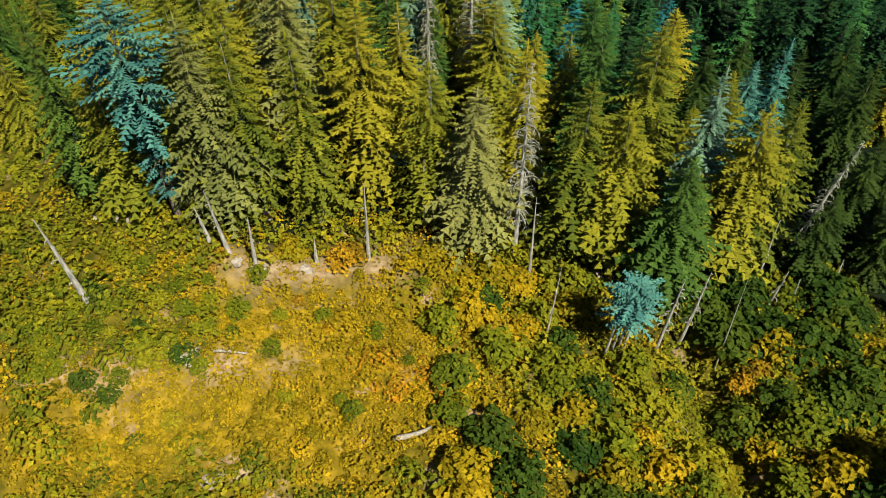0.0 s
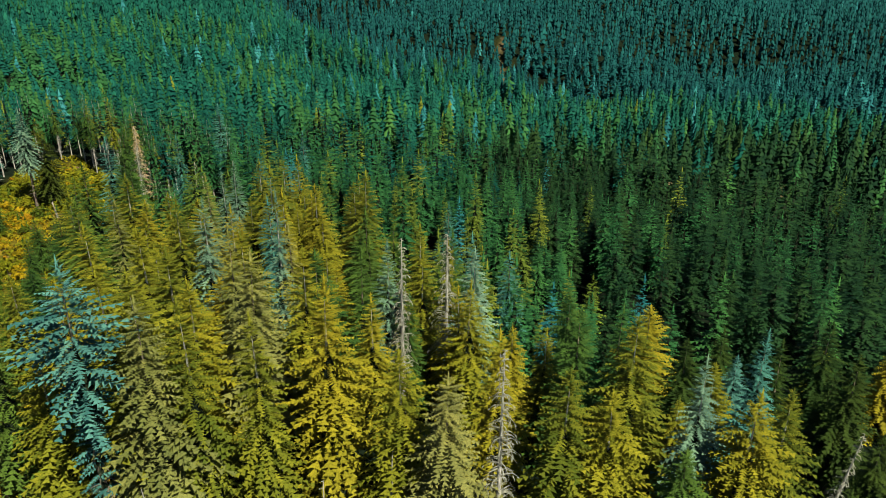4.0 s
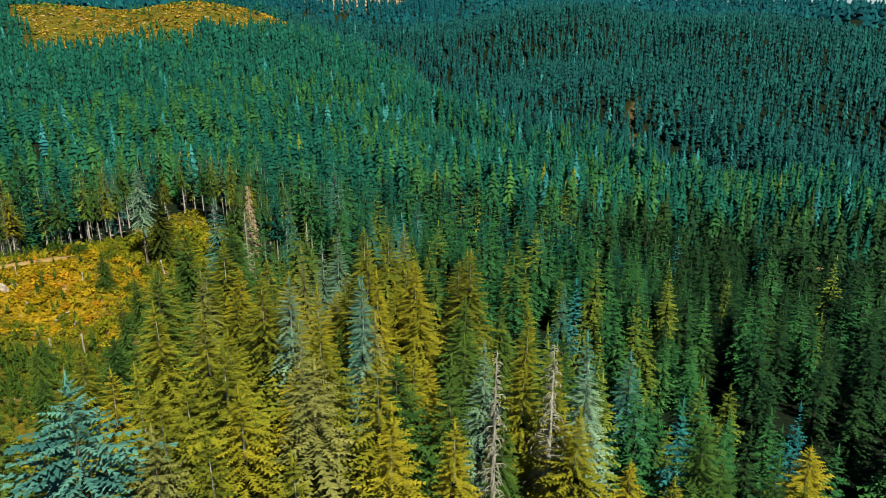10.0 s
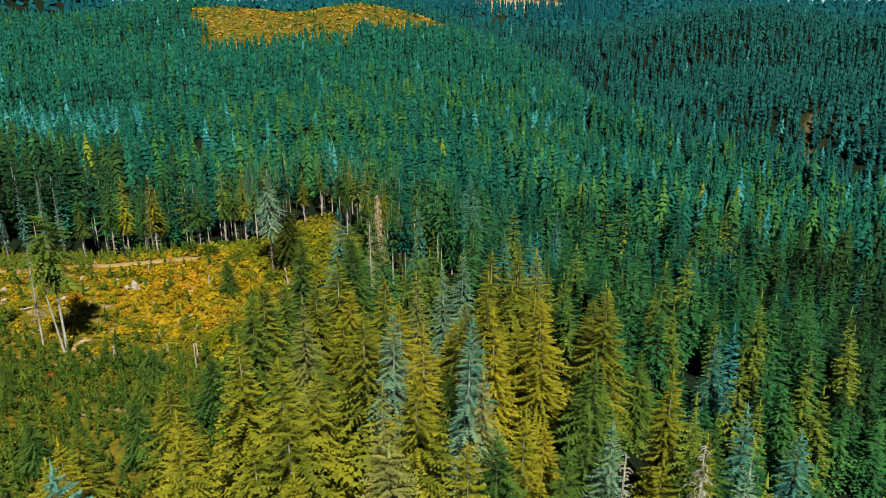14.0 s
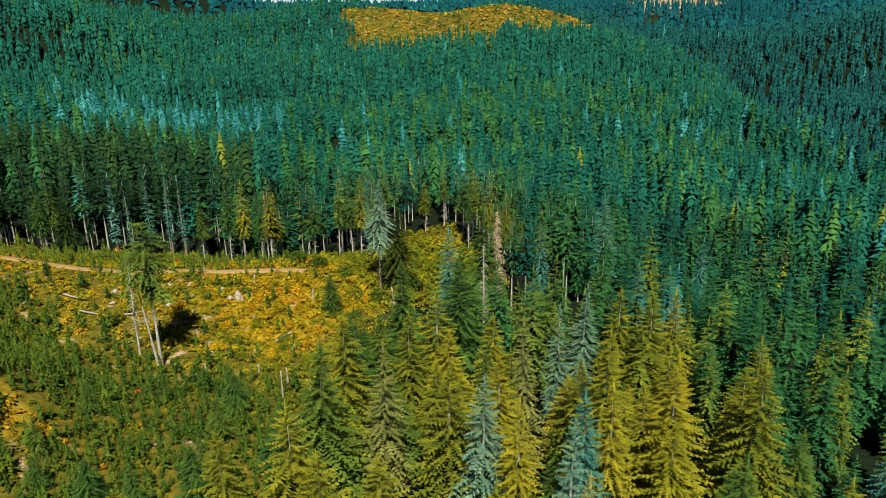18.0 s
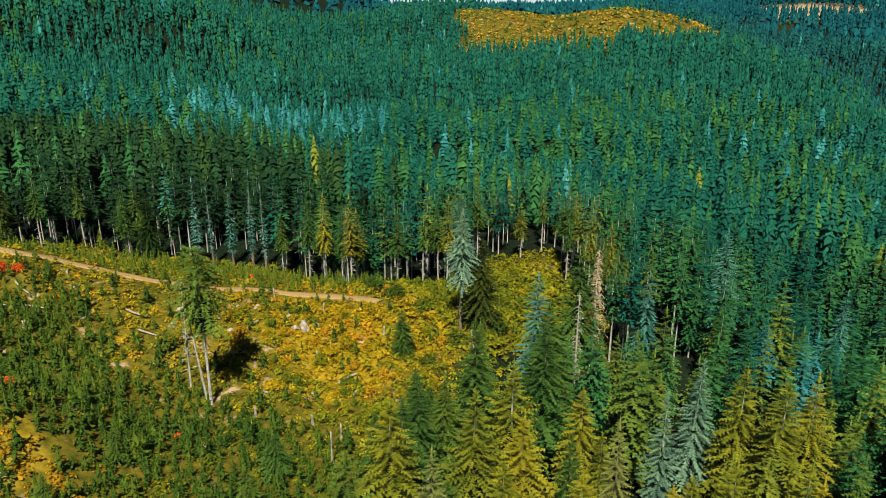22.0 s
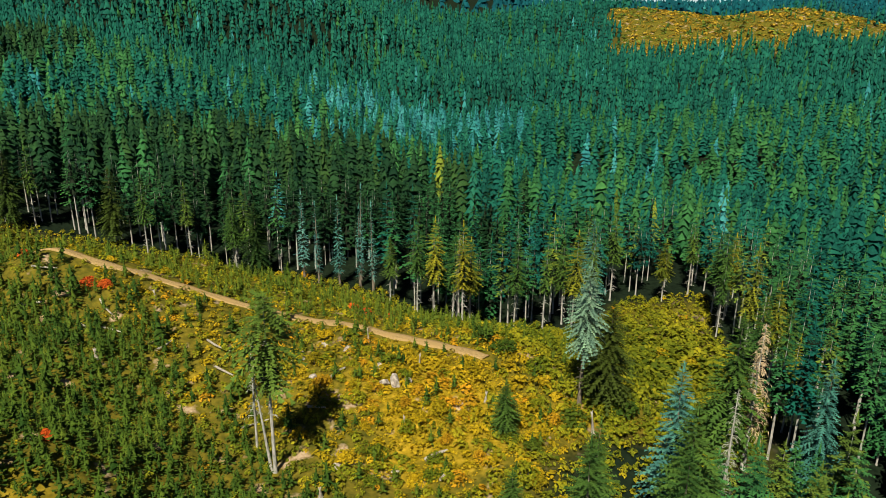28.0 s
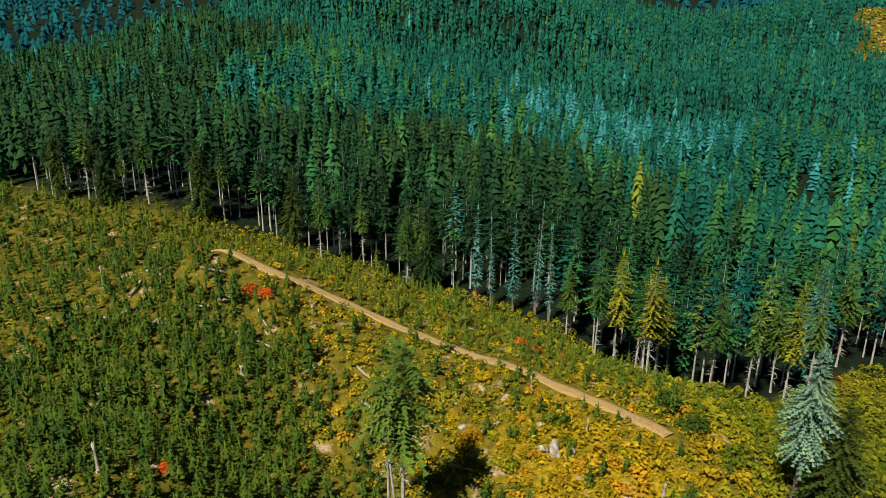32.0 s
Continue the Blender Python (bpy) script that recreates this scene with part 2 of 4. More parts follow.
FAR_LAND = [(8, 317, -33), (98, 308, -42), (164, 385, -47), (-29, 400, -25), (39, 430, -28), (85, 454, -56), (120, 560, -84), (214, 387, -46),
            (335, 654, -66), (-140, 508, -35), (-244, 520, -52), (-292, 506, -68), (-366, 452, -43), (-376, 648, -45), (-240, 590, -20),
            (-365, 545, -23), (-377, 714, -15), (-485, 555, -48), (-425, 430, -24), (-600, 525, -17), (-583, 660, -11), (-583, 400, -3),
            (-674, 480, 4), (-595, 315, 16), (-545, 765, 0), (-300, 223, -1), (-313, 284, -4), (-340, 156, 18), (-116, 289, -5), (40, 640, -72)]
RIDGES = [(-470, 800, -6), (-480, 872, 18), (-290, 820, -2), (-290, 940, 26), (-620, 1010, 66), (-400, 1040, 72), (150, 850, -15), (330, 1000, 40),
          (120, 1150, 52), (450, 800, -10), (-820, 600, 85), (-900, 420, 110), (-720, 300, 40), (-830, 255, 52), (-740, 175, 12), (-940, 185, -4), (-943, 86, -12), (-720, 120, 2), (-1300, 260, -30), (-2400, 300, 30), (-1100, 900, 130), (-20, 900, -45),
          (-200, 1400, 5), (-270, 1560, 46), (-270, 1720, 74), (600, 1300, 40), (500, 1900, 15), (1200, 1500, -40), (-1300, -200, 20), (800, 0, -60),
          (0, -400, 10), (400, 300, -55), (-1000, 60, -30), (-2000, 700, 160), (1900, 2400, -45), (900, 2600, 40), (-300, 2600, 120)]
KNOTS = np.array(NEAR_LAND + FAR_LAND + RIDGES, float)
SOFT = np.array([9.0] * len(NEAR_LAND) + [40.0] * len(FAR_LAND) + [70.0] * len(RIDGES))


def swell(x, y, size, seed):
    """Gentle unevenness of the ground, between -1 and 1."""
    a = np.sin(x / size + seed) * np.cos(y / size * 1.13 - seed * 2.1)
    return 0.6 * a + 0.4 * np.sin((x * 0.7 + y) / size * 1.9 + seed * 3.3)


def away_share(x, y):
    """0 on the near hills, 1 on the far ones, where the ground lies higher and the trees are lower."""
    s = np.clip((np.hypot(x + 20, y - 20) - 300) / 260, 0, 1)
    return s * s * (3 - 2 * s)


def beyond(x, y):
    """How far a place lies behind the crest of the near hill, across the valley (metres, less than 0 on the hill)."""
    crest = np.interp(x, (-600, -250, -165, -95, -33, 9, 84, 144, 204, 256, 420), (1300, 975, 960, 950, 762, 716, 670, 618, 530, 458, 300))
    return (y - crest) * 0.8


def height(x, y):
    """The ground's height at the places x, y (arrays)."""
    x, y = np.asarray(x, float), np.asarray(y, float)
    total, weight = np.zeros(x.shape), np.zeros(x.shape)
    for (kx, ky, kz), soft in zip(KNOTS, SOFT):
        w = soft ** 1.2 / ((x - kx) ** 2 + (y - ky) ** 2 + soft ** 2) ** 1.6
        total += w * kz
        weight += w
    z = total / weight + 8 * away_share(x, y)
    # the steep gully in the front slope
    gully = 6.5 * np.exp(-((x - 34 - (40 - y) * 0.12) / 4.5) ** 2) * np.clip((44 - y) / 8, 0, 1) * (y > -60)
    gully += 20 * np.exp(-((beyond(x, y) - 78) / 42) ** 2) * np.clip((x + 300) / 150, 0, 1)
    return z + 0.5 * swell(x, y, 7.0, 1.0) + 1.2 * swell(x, y, 23.0, 2.0) - gully


def ground_z(x, y):
    return float(height(np.array([x]), np.array([y]))[0])


def inside(x, y, outline):
    """Which of the places x, y lie within an outline."""
    hit = np.zeros(np.shape(x), bool)
    for (ax, ay), (bx, by) in zip(outline, outline[1:] + outline[:1]):
        if ay != by:
            hit ^= ((ay > y) != (by > y)) & (x < (bx - ax) * (y - ay) / (by - ay) + ax)
    return hit


# the felled ground: the wide cut with the road, the far cut, and small openings
FELLED = [(-389, 96), (-340, 118), (-319, 150), (-291, 180), (-262, 194), (-252, 204), (-254, 222), (-233, 230), (-206, 243), (-182, 243),
          (-157, 252), (-141, 256), (-146, 300), (-131, 324), (-118, 300), (-86, 268), (-79, 250), (-84, 230), (-97, 219), (-98, 205), (-95, 190), (-86, 174),
          (-78, 160), (-71, 148), (-67, 130), (-64, 112), (-61, 92), (-58, 76), (-52, 64), (-41, 61), (-33, 57), (-25, 54), (-18, 56), (-9, 57.5),
          (-4, 57), (1, 53), (13, 52), (24, 48), (27, 41), (36, 40), (45, 47), (57, 43), (66, 40), (62, 26), (57, 8), (62, -30), (0, -90), (-150, -120),
          (-320, -60), (-420, 40)]
FAR_CUT = [(-630, 985), (-520, 850), (-400, 905), (-275, 990), (-250, 1040), (-400, 1130), (-600, 1110)]
GREY_CUT = [(-390, 1575), (-290, 1555), (-150, 1590), (-140, 1640), (-270, 1690), (-400, 1650)]
BANK_CUT = [(158, 398), (166, 404), (190, 356), (262, 334), (258, 322), (180, 344)]
SLIPS = [[(-37, 796), (-32, 796), (-33, 814), (-36, 814)], [(140, 715), (148, 715), (154, 770), (146, 770)]]
ROAD_LINE = [(-262, 150), (-236, 158), (-222, 170), (-208, 185), (-191, 199), (-170, 210), (-149, 214.5), (-127, 216.5)]


def dry_bank(x, y):
    """How dry and golden the growth is: most on the bank below the road and on the front slope."""
    thicket = 0.8 * np.exp(-(((x + 38) / 11) ** 2 + ((y - 42) / 8) ** 2)) + 0.5 * np.exp(-(((x + 30) / 12) ** 2 + ((y - 16) / 4) ** 2))
    return np.clip(-thicket + np.exp(-(((x + 130) / 36) ** 2 + ((y - 201) / 22) ** 2)) + 0.55 * np.exp(-(((x + 190) / 36) ** 2 + ((y - 174) / 16) ** 2)) + 0.7 * np.exp(-(((x + 126) / 9) ** 2 + ((y - 122) / 9) ** 2)) + np.exp(-(((x + 22) / 40) ** 2 + ((y - 36) / 25) ** 2)), 0, 1)


BARE_SPOTS = [(-26.4, 50.2, 2.8), (-22.3, 50.7, 3.2), (-16.4, 51.2, 3.0), (-6.4, 53.4, 3.2), (-28.6, 35.9, 3.0), (-40.2, 34.7, 3.2), (-20.0, 37.4, 2.4), (-9.5, 53, 2.4)]


def bare_spot(x, y):
    """How bare the trodden and slipped spots of the front slope are, 0 to 1."""
    return np.clip(sum(np.exp(-((x - a) ** 2 + ((y - b) * 1.5) ** 2) / r ** 2) for a, b, r in BARE_SPOTS) * 1.4, 0, 1)


def bared(x, y):
    return inside(x, y, GREY_CUT) | inside(x, y, BANK_CUT) | inside(x, y, SLIPS[0]) | inside(x, y, SLIPS[1])


def far_cut(x, y):
    """The far felled hillside, with a ragged edge."""
    return inside(x + 22 * swell(x, y, 21, 2.0), y + 24 * swell(x, y, 26, 5.0), FAR_CUT)


def felled(x, y):
    return inside(x, y, FELLED) | far_cut(x, y) | bared(x, y)


def mesh_of(name, verts, faces, materials, tint=None, cut=None, bare=None, dry=None, slots=None, smooth=False):
    """A mesh from arrays of corners and of triangles or quads."""
    me = bpy.data.meshes.new(name)
    verts, faces = np.asarray(verts, np.float32), np.asarray(faces, np.int32)
    n, k = faces.shape
    me.vertices.add(len(verts))
    me.vertices.foreach_set("co", verts.ravel())
    me.loops.add(n * k)
    me.loops.foreach_set("vertex_index", faces.ravel())
    me.polygons.add(n)
    me.polygons.foreach_set("loop_start", np.arange(0, n * k, k, dtype=np.int32))
    for m in materials:
        me.materials.append(m)
    if slots is not None:
        me.polygons.foreach_set("material_index", np.asarray(slots, np.int32))
    for key, values in (("tint", tint), ("cut", cut), ("bare", bare), ("dry", dry)):
        if values is not None:
            me.attributes.new(key, "FLOAT", "POINT").data.foreach_set("value", np.asarray(values, np.float32))
    if smooth:
        me.polygons.foreach_set("use_smooth", np.ones(n, bool))
    me.update(calc_edges=True)
    return me


def part(name, mesh, parent, label="", at=None):
    ob = new(name, mesh)
    ob.parent = parent
    if at is not None:
        ob.matrix_basis = at
    return tagged(ob, label)


def empty(name, m, label, category, group=""):
    ob = new(name)
    ob.empty_display_size = 0.5
    ob.matrix_basis = m
    return tagged(ob, label, category, group)


# ---------------------------------------------------------------- ground and road
def axis(low, high, step, far):
    """Places along one axis: even between low and high, then ever wider out to far."""
    inner = list(np.arange(low, high + step / 2, step))
    out, d = [], step
    while high + sum(out) < far:
        d = d * 1.16 if sum(out) > 840 else min(d * 1.16, 14.0)
        out.append(d)
    up = [high + s for s in np.cumsum(out)]
    down = [low - s for s in np.cumsum(out)]
    return np.array(down[::-1] + inner + up)


def build_ground():
    gx, gy = axis(-300, 110, 4.0, 4600), axis(-8, 300, 4.0, 4600)
    x, y = np.meshgrid(gx, gy)
    z = height(x, y)
    nx, ny = len(gx), len(gy)
    i = np.arange(nx * ny).reshape(ny, nx)
    quads = np.stack([i[:-1, :-1], i[:-1, 1:], i[1:, 1:], i[1:, :-1]], -1).reshape(-1, 4)
    cut = felled(x, y).astype(float)
    blur = cut.copy()
    blur[1:-1, 1:-1] = (cut[1:-1, 1:-1] * 2 + cut[:-2, 1:-1] + cut[2:, 1:-1] + cut[1:-1, :-2] + cut[1:-1, 2:]) / 6
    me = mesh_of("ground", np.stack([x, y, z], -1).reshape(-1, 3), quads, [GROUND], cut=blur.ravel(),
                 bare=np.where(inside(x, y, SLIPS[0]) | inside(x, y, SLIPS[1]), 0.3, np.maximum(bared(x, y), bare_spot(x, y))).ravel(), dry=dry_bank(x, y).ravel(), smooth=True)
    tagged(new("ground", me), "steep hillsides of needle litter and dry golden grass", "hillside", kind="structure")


def smooth_line(points, step):
    """A rounded line through the points: places and unit directions."""
    p = np.array(points, float)
    seg = np.r_[0, np.cumsum(np.linalg.norm(np.diff(p, axis=0), axis=1))]
    s = np.arange(0, seg[-1], step)
    raw = np.stack([np.interp(s, seg, p[:, 0]), np.interp(s, seg, p[:, 1])], -1)
    wide = max(1, int(6 / step))
    padded = np.r_[np.repeat(raw[:1], wide, 0), raw, np.repeat(raw[-1:], wide, 0)]
    kernel = np.ones(2 * wide + 1) / (2 * wide + 1)
    line = np.stack([np.convolve(padded[:, k], kernel, "valid") for k in (0, 1)], -1)
    d = np.gradient(line, axis=0)
    return line, d / np.linalg.norm(d, axis=1)[:, None]


def build_road():
    line, d = smooth_line(ROAD_LINE, 1.5)
    side = np.stack([-d[:, 1], d[:, 0]], -1)
    across, lift = (-1.7, -1.35, -0.7, 0.0, 0.7, 1.35, 1.7), (-0.9, 0.10, 0.03, 0.13, 0.03, 0.10, -0.9)
    mid = height(line[:, 0], line[:, 1])
    mid = np.convolve(np.pad(mid, 4, "edge"), np.ones(9) / 9, "valid")
    rows = []
    for a, up in zip(across, lift):
        wob = 0.25 * np.sin(np.arange(len(line)) * 0.9 + a) if abs(a) > 1.3 else 0
        p = line + side * (a + wob)[:, None] if abs(a) > 1.3 else line + side * a
        g = height(p[:, 0], p[:, 1])
        rows.append(np.c_[p, np.maximum(g, mid) + up + 0.25])
    v = np.stack(rows, 1)
    n, k = v.shape[:2]
    i = np.arange(n * k).reshape(n, k)
    quads = np.stack([i[:-1, :-1], i[1:, :-1], i[1:, 1:], i[:-1, 1:]], -1).reshape(-1, 4)[:, ::-1]
    me = mesh_of("road", v.reshape(-1, 3), quads, [ROAD], smooth=True)
    tagged(new("road", me), "narrow tan gravel forest road across the cut", "road", kind="structure")


build_ground()
build_road()

# ---------------------------------------------------------------- conifers

def crown_outline(f, kind):
    """The crown's width, 0 to 1, at the share f of its height from its foot."""
    if kind == "slim":
        return np.clip((1 - f) ** 0.72 * (0.7 + 0.3 * min(1, f * 4)) * 0.8, 0.04, 1)
    if kind == "plume":
        return (0.36 + 0.64 * math.exp(-((f - 0.62) / 0.22) ** 2)) * min(1.0, 0.12 + (1 - f) * 4.2)
    if kind == "round":
        return max(0.25, math.sin(math.pi * (0.12 + 0.84 * f)) ** 0.7)
    if kind == "broad":
        return np.clip((1 - f ** 1.5) ** 0.95 * (0.7 + 0.3 * min(1, f * 3)), 0.05, 1)
    return np.clip((1 - f) ** 0.72 * (0.72 + 0.28 * min(1, f * 5)), 0.04, 1)


def skirts(rng, high, foot, wide, layers, sides, kind, v, t, thin=1.0, star=1.0):
    """Ragged drooping cones, one over the other: the dense body of a crown."""
    lobe = rng.uniform(0, 6.28, 2)
    for w in range(layers):
        f = 1 - (1 - w / layers) ** 1.12
        z, tall = foot + (high - foot) * f, (high - foot) / layers * 0.85 * (1.1 - 0.3 * f)
        r = wide * crown_outline(f, kind) * thin * rng.uniform(0.88, 1.1)
        k, turn = len(v), rng.uniform(0, 6.28)
        v.append(np.array([rng.uniform(-0.2, 0.2), rng.uniform(-0.2, 0.2), min(z + tall * 1.6, high)]))
        for s in range(sides):
            a = turn + 6.2832 * (s + rng.uniform(-0.3, 0.3)) / sides
            q = r * (rng.uniform(0.9, 1.0 + 0.25 * star) if s % 2 else rng.uniform(0.9 - 0.4 * star, 1.0 - 0.15 * star)) * (1 + 0.15 * math.sin(2 * a + lobe[0] + f * 5))
            v.append(np.array([math.cos(a) * q, math.sin(a) * q, z - 0.40 * q + rng.uniform(-0.5, 0.5) * tall * 0.8]))
        t += [(k, k + 1 + s, k + 1 + (s + 1) % sides) for s in range(sides)]


def fir_crown(rng, high, foot, wide, whorls, around, pairs, kind="cone", droop=0.45, gaps=0.06, core=0.42, uneven=0.16, hang=0.18, heart=1):
    """Corners, triangles and slots of a conifer's crown: whorls of drooping fronds, each a roof of paired sprays, round
    an inner core (slot 1: twigs darkened for shade).
    """
    v, t = [], []
    # with heart 1 the core's dark colour stands for shade between the fronds
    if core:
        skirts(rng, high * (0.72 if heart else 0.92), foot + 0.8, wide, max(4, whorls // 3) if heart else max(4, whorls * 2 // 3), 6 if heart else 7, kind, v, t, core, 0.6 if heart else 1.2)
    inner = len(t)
    lobe = rng.uniform(0, 6.28, 3)
    stations = np.linspace(0.16, 1.0, pairs + 1)
    for w in range(whorls):
        f = min(max(1 - (1 - (w + rng.uniform(-0.25, 0.25)) / whorls) ** 1.12, 0.0), 0.985)
        shape = crown_outline(f, kind)
        reach = max(wide * shape, 0.55)
        z = foot + (high - foot) * f
        turn = rng.uniform(0, 6.28)
        n = max(4, int(around * (0.5 + 0.5 * shape) + 0.5))
        tier = rng.uniform(0.88, 1.1)
        for b in range(n):
            if rng.random() < gaps:
                continue
            a = turn + 6.2832 * (b + rng.uniform(-0.3, 0.3)) / n
            length = reach * tier * rng.uniform(0.8, 1.12) * (1 + uneven * math.sin(2 * a + lobe[0]) * math.sin(f * 9 + lobe[1]) + 0.6 * uneven * math.sin(3 * a + f * 20 + lobe[2]))
            sag, rise = droop * rng.uniform(0.6, 1.4) * (1.2 - 0.7 * f), 0.10 + 0.45 * f * f + rng.uniform(-0.1, 0.1)
            ca, sa = math.cos(a), math.sin(a)
            z0 = z + rng.uniform(-0.45, 0.45) * (high - foot) / whorls
            half = length * min(0.36, (2.6 if pairs < 3 else 2.0) / n) * rng.uniform(0.85, 1.2)
            k = len(v)
            for s in stations:
                v.append((ca * length * s, sa * length * s, z0 + length * (rise * s - sag * s * s)))
            for i in range(pairs):
                s = stations[i] + 0.75 * (stations[i + 1] - stations[i])
                side = half * (min(1.0, 0.5 + 1.3 * s) if s < 0.45 else 1.35 - 0.95 * s)
                for hand in (1, -1):
                    q, on = side * rng.uniform(0.7, 1.3), length * (s + rng.uniform(0.02, 0.4 / pairs))
                    v.append((ca * on - sa * hand * q, sa * on + ca * hand * q, z0 + length * (rise * s - sag * s * s) - q * hang * rng.uniform(0.6, 1.5)))
                    e = len(v) - 1
                    t.append((k + i, k + i + 1, e) if hand < 0 else (k + i + 1, k + i, e))
    k = len(v)
    v += [(0, 0, high + 0.7)] + [(math.cos(q) * 0.32, math.sin(q) * 0.32, high - 2.2) for q in (0, 2.1, 4.2)]
    t += [(k, k + 1, k + 2), (k, k + 2, k + 3), (k, k + 3, k + 1)]
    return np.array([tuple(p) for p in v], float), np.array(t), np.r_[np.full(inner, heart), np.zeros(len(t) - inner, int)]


def trunk_mesh(rng, high, thick, lean=0.0, sides=7, stubs=0, top=0.06, dead=(0.12, 0.4)):
    """A tapered, slightly crooked trunk with a flared foot and, if wanted, dead branch stubs."""
    rings = [(-1.0, 1.5), (0.0, 1.35), (high * 0.04, 1.05), (high * 0.25, 0.88), (high * 0.5, 0.66), (high * 0.75, 0.4), (high, top)]
    bend = rng.uniform(-1, 1, 2) * high * 0.006
    v, t = [], []
    for r, (z, w) in enumerate(rings):
        f = max(z, 0) / high
        cx, cy = bend[0] * math.sin(f * 3.0) + lean * high * f, bend[1] * math.sin(f * 2.5)
        for s in range(sides):
            a = 6.2832 * s / sides
            q = thick * w * (1 + 0.12 * math.sin(3 * a + r))
            v.append((cx + math.cos(a) * q, cy + math.sin(a) * q, z))
    for r in range(len(rings) - 1):
        for s in range(sides):
            a, b = r * sides + s, r * sides + (s + 1) % sides
            t += [(a, b, b + sides), (a, b + sides, a + sides)]
    for _ in range(stubs):
        f = rng.uniform(*dead)
        a, long = rng.uniform(0, 6.28), rng.uniform(0.03, 0.085) * high * (1.2 - f)
        o = np.array([lean * high * f, 0, high * f])
        d = np.array([math.cos(a), math.sin(a), rng.uniform(-0.7, 0.25)])
        s, k = np.array([-d[1], d[0], 0.0]) * 0.07 + np.array([0, 0, 0.05]), len(v)
        e, m = o + d * long + np.array([0, 0, -0.25 * long]), o + d * long * 0.55
        v += [o + s * 1.4, o - s * 1.4, m + s, m - s, e, o + np.array([0, 0, -0.16]), m + np.array([0, 0, -0.12])]
        t += [(k, k + 2, k + 1), (k + 1, k + 2, k + 3), (k + 2, k + 4, k + 3), (k, k + 5, k + 2), (k + 5, k + 6, k + 2),
              (k + 1, k + 3, k + 5), (k + 5, k + 3, k + 6), (k + 6, k + 4, k + 2), (k + 3, k + 4, k + 6)]
    return np.array(v, float), np.array(t)


def planted(x, y, lift=-0.3):
    return height(x, y) + lift


def scatter(x0, x1, y0, y1, gap, seed):
    """Uneven places, one in each square of a grid."""
    rng = np.random.default_rng(seed)
    gx, gy = np.meshgrid(np.arange(x0, x1, gap), np.arange(y0, y1, gap))
    return (gx + rng.uniform(-0.48, 0.48, gx.shape) * gap).ravel(), (gy + rng.uniform(-0.48, 0.48, gy.shape) * gap).ravel()


def spread(shapes, x, y, z, size, turn, tint, pick):
    """Many copies of a few shapes as one set of corners, triangles and tints."""
    vs, ts, cs, ss, k = [], [], [], [], 0
    for i, (v, t, *slot) in enumerate(shapes):
        at = np.flatnonzero(pick == i)
        if not len(at):
            continue
        c, s = np.cos(turn[at])[:, None], np.sin(turn[at])[:, None]
        wide = size[at, 0][:, None]
        p = np.stack([(v[:, 0] * c - v[:, 1] * s) * wide + x[at][:, None], (v[:, 0] * s + v[:, 1] * c) * wide + y[at][:, None],
                      v[:, 2] * size[at, 1][:, None] + z[at][:, None]], -1)
        vs.append(p.reshape(-1, 3))
        ts.append((t[None] + (np.arange(len(at)) * len(v))[:, None, None] + k).reshape(-1, 3))
        cs.append(np.repeat(tint[at], len(v)))
        ss.append(np.tile(slot[0] if slot else np.zeros(len(t), int), len(at)))
        k += len(at) * len(v)
    return np.concatenate(vs), np.concatenate(ts), np.concatenate(cs), np.concatenate(ss)


# shapes for the woods: each is one metre-true tree of its kind
def wood_shapes(seed, count, whorls, around, pairs, kinds, high=(34, 40), wide=(5.4, 6.8), foot=(0.10, 0.2)):
    rng = np.random.default_rng(seed)
    out = []
    for i in range(count):
        h = rng.uniform(*high)
        low, reach = h * rng.uniform(*foot), rng.uniform(*wide)
        if around:
            out.append(fir_crown(rng, h, low, reach, whorls, around, pairs, kinds[i % len(kinds)], core=0.4, droop=0.36))
        else:
            v, t = [], []
            skirts(rng, h, low, reach, whorls, pairs, kinds[i % len(kinds)], v, t, 1.08, 1.5)
            out.append((np.array(v), np.array(t), np.zeros(len(t), int)))
    return out


def stand_height(x, y):
    """How tall the woods grow: tallest on the knoll, lower in the wet hollow to the east."""
    hollow = np.exp(-(((x - 60) / 30) ** 2 + ((y - 70) / 40) ** 2))
    knoll = np.exp(-(((x + 10) / 60) ** 2 + ((y - 80) / 60) ** 2))
    return 0.97 + 0.08 * knoll - 0.12 * hollow - 0.2 * away_share(x, y)


def distance_to(x, y, line):
    best = np.full(np.shape(x), 1e9)
    for (ax, ay), (bx, by) in zip(line, line[1:]):
        dx, dy = bx - ax, by - ay
        s = np.clip(((x - ax) * dx + (y - ay) * dy) / (dx * dx + dy * dy), 0, 1)
        best = np.minimum(best, np.hypot(x - ax - s * dx, y - ay - s * dy))
    return best


ROAD_EDGE, STAND_EDGE = FELLED[1:16], FELLED[15:42]

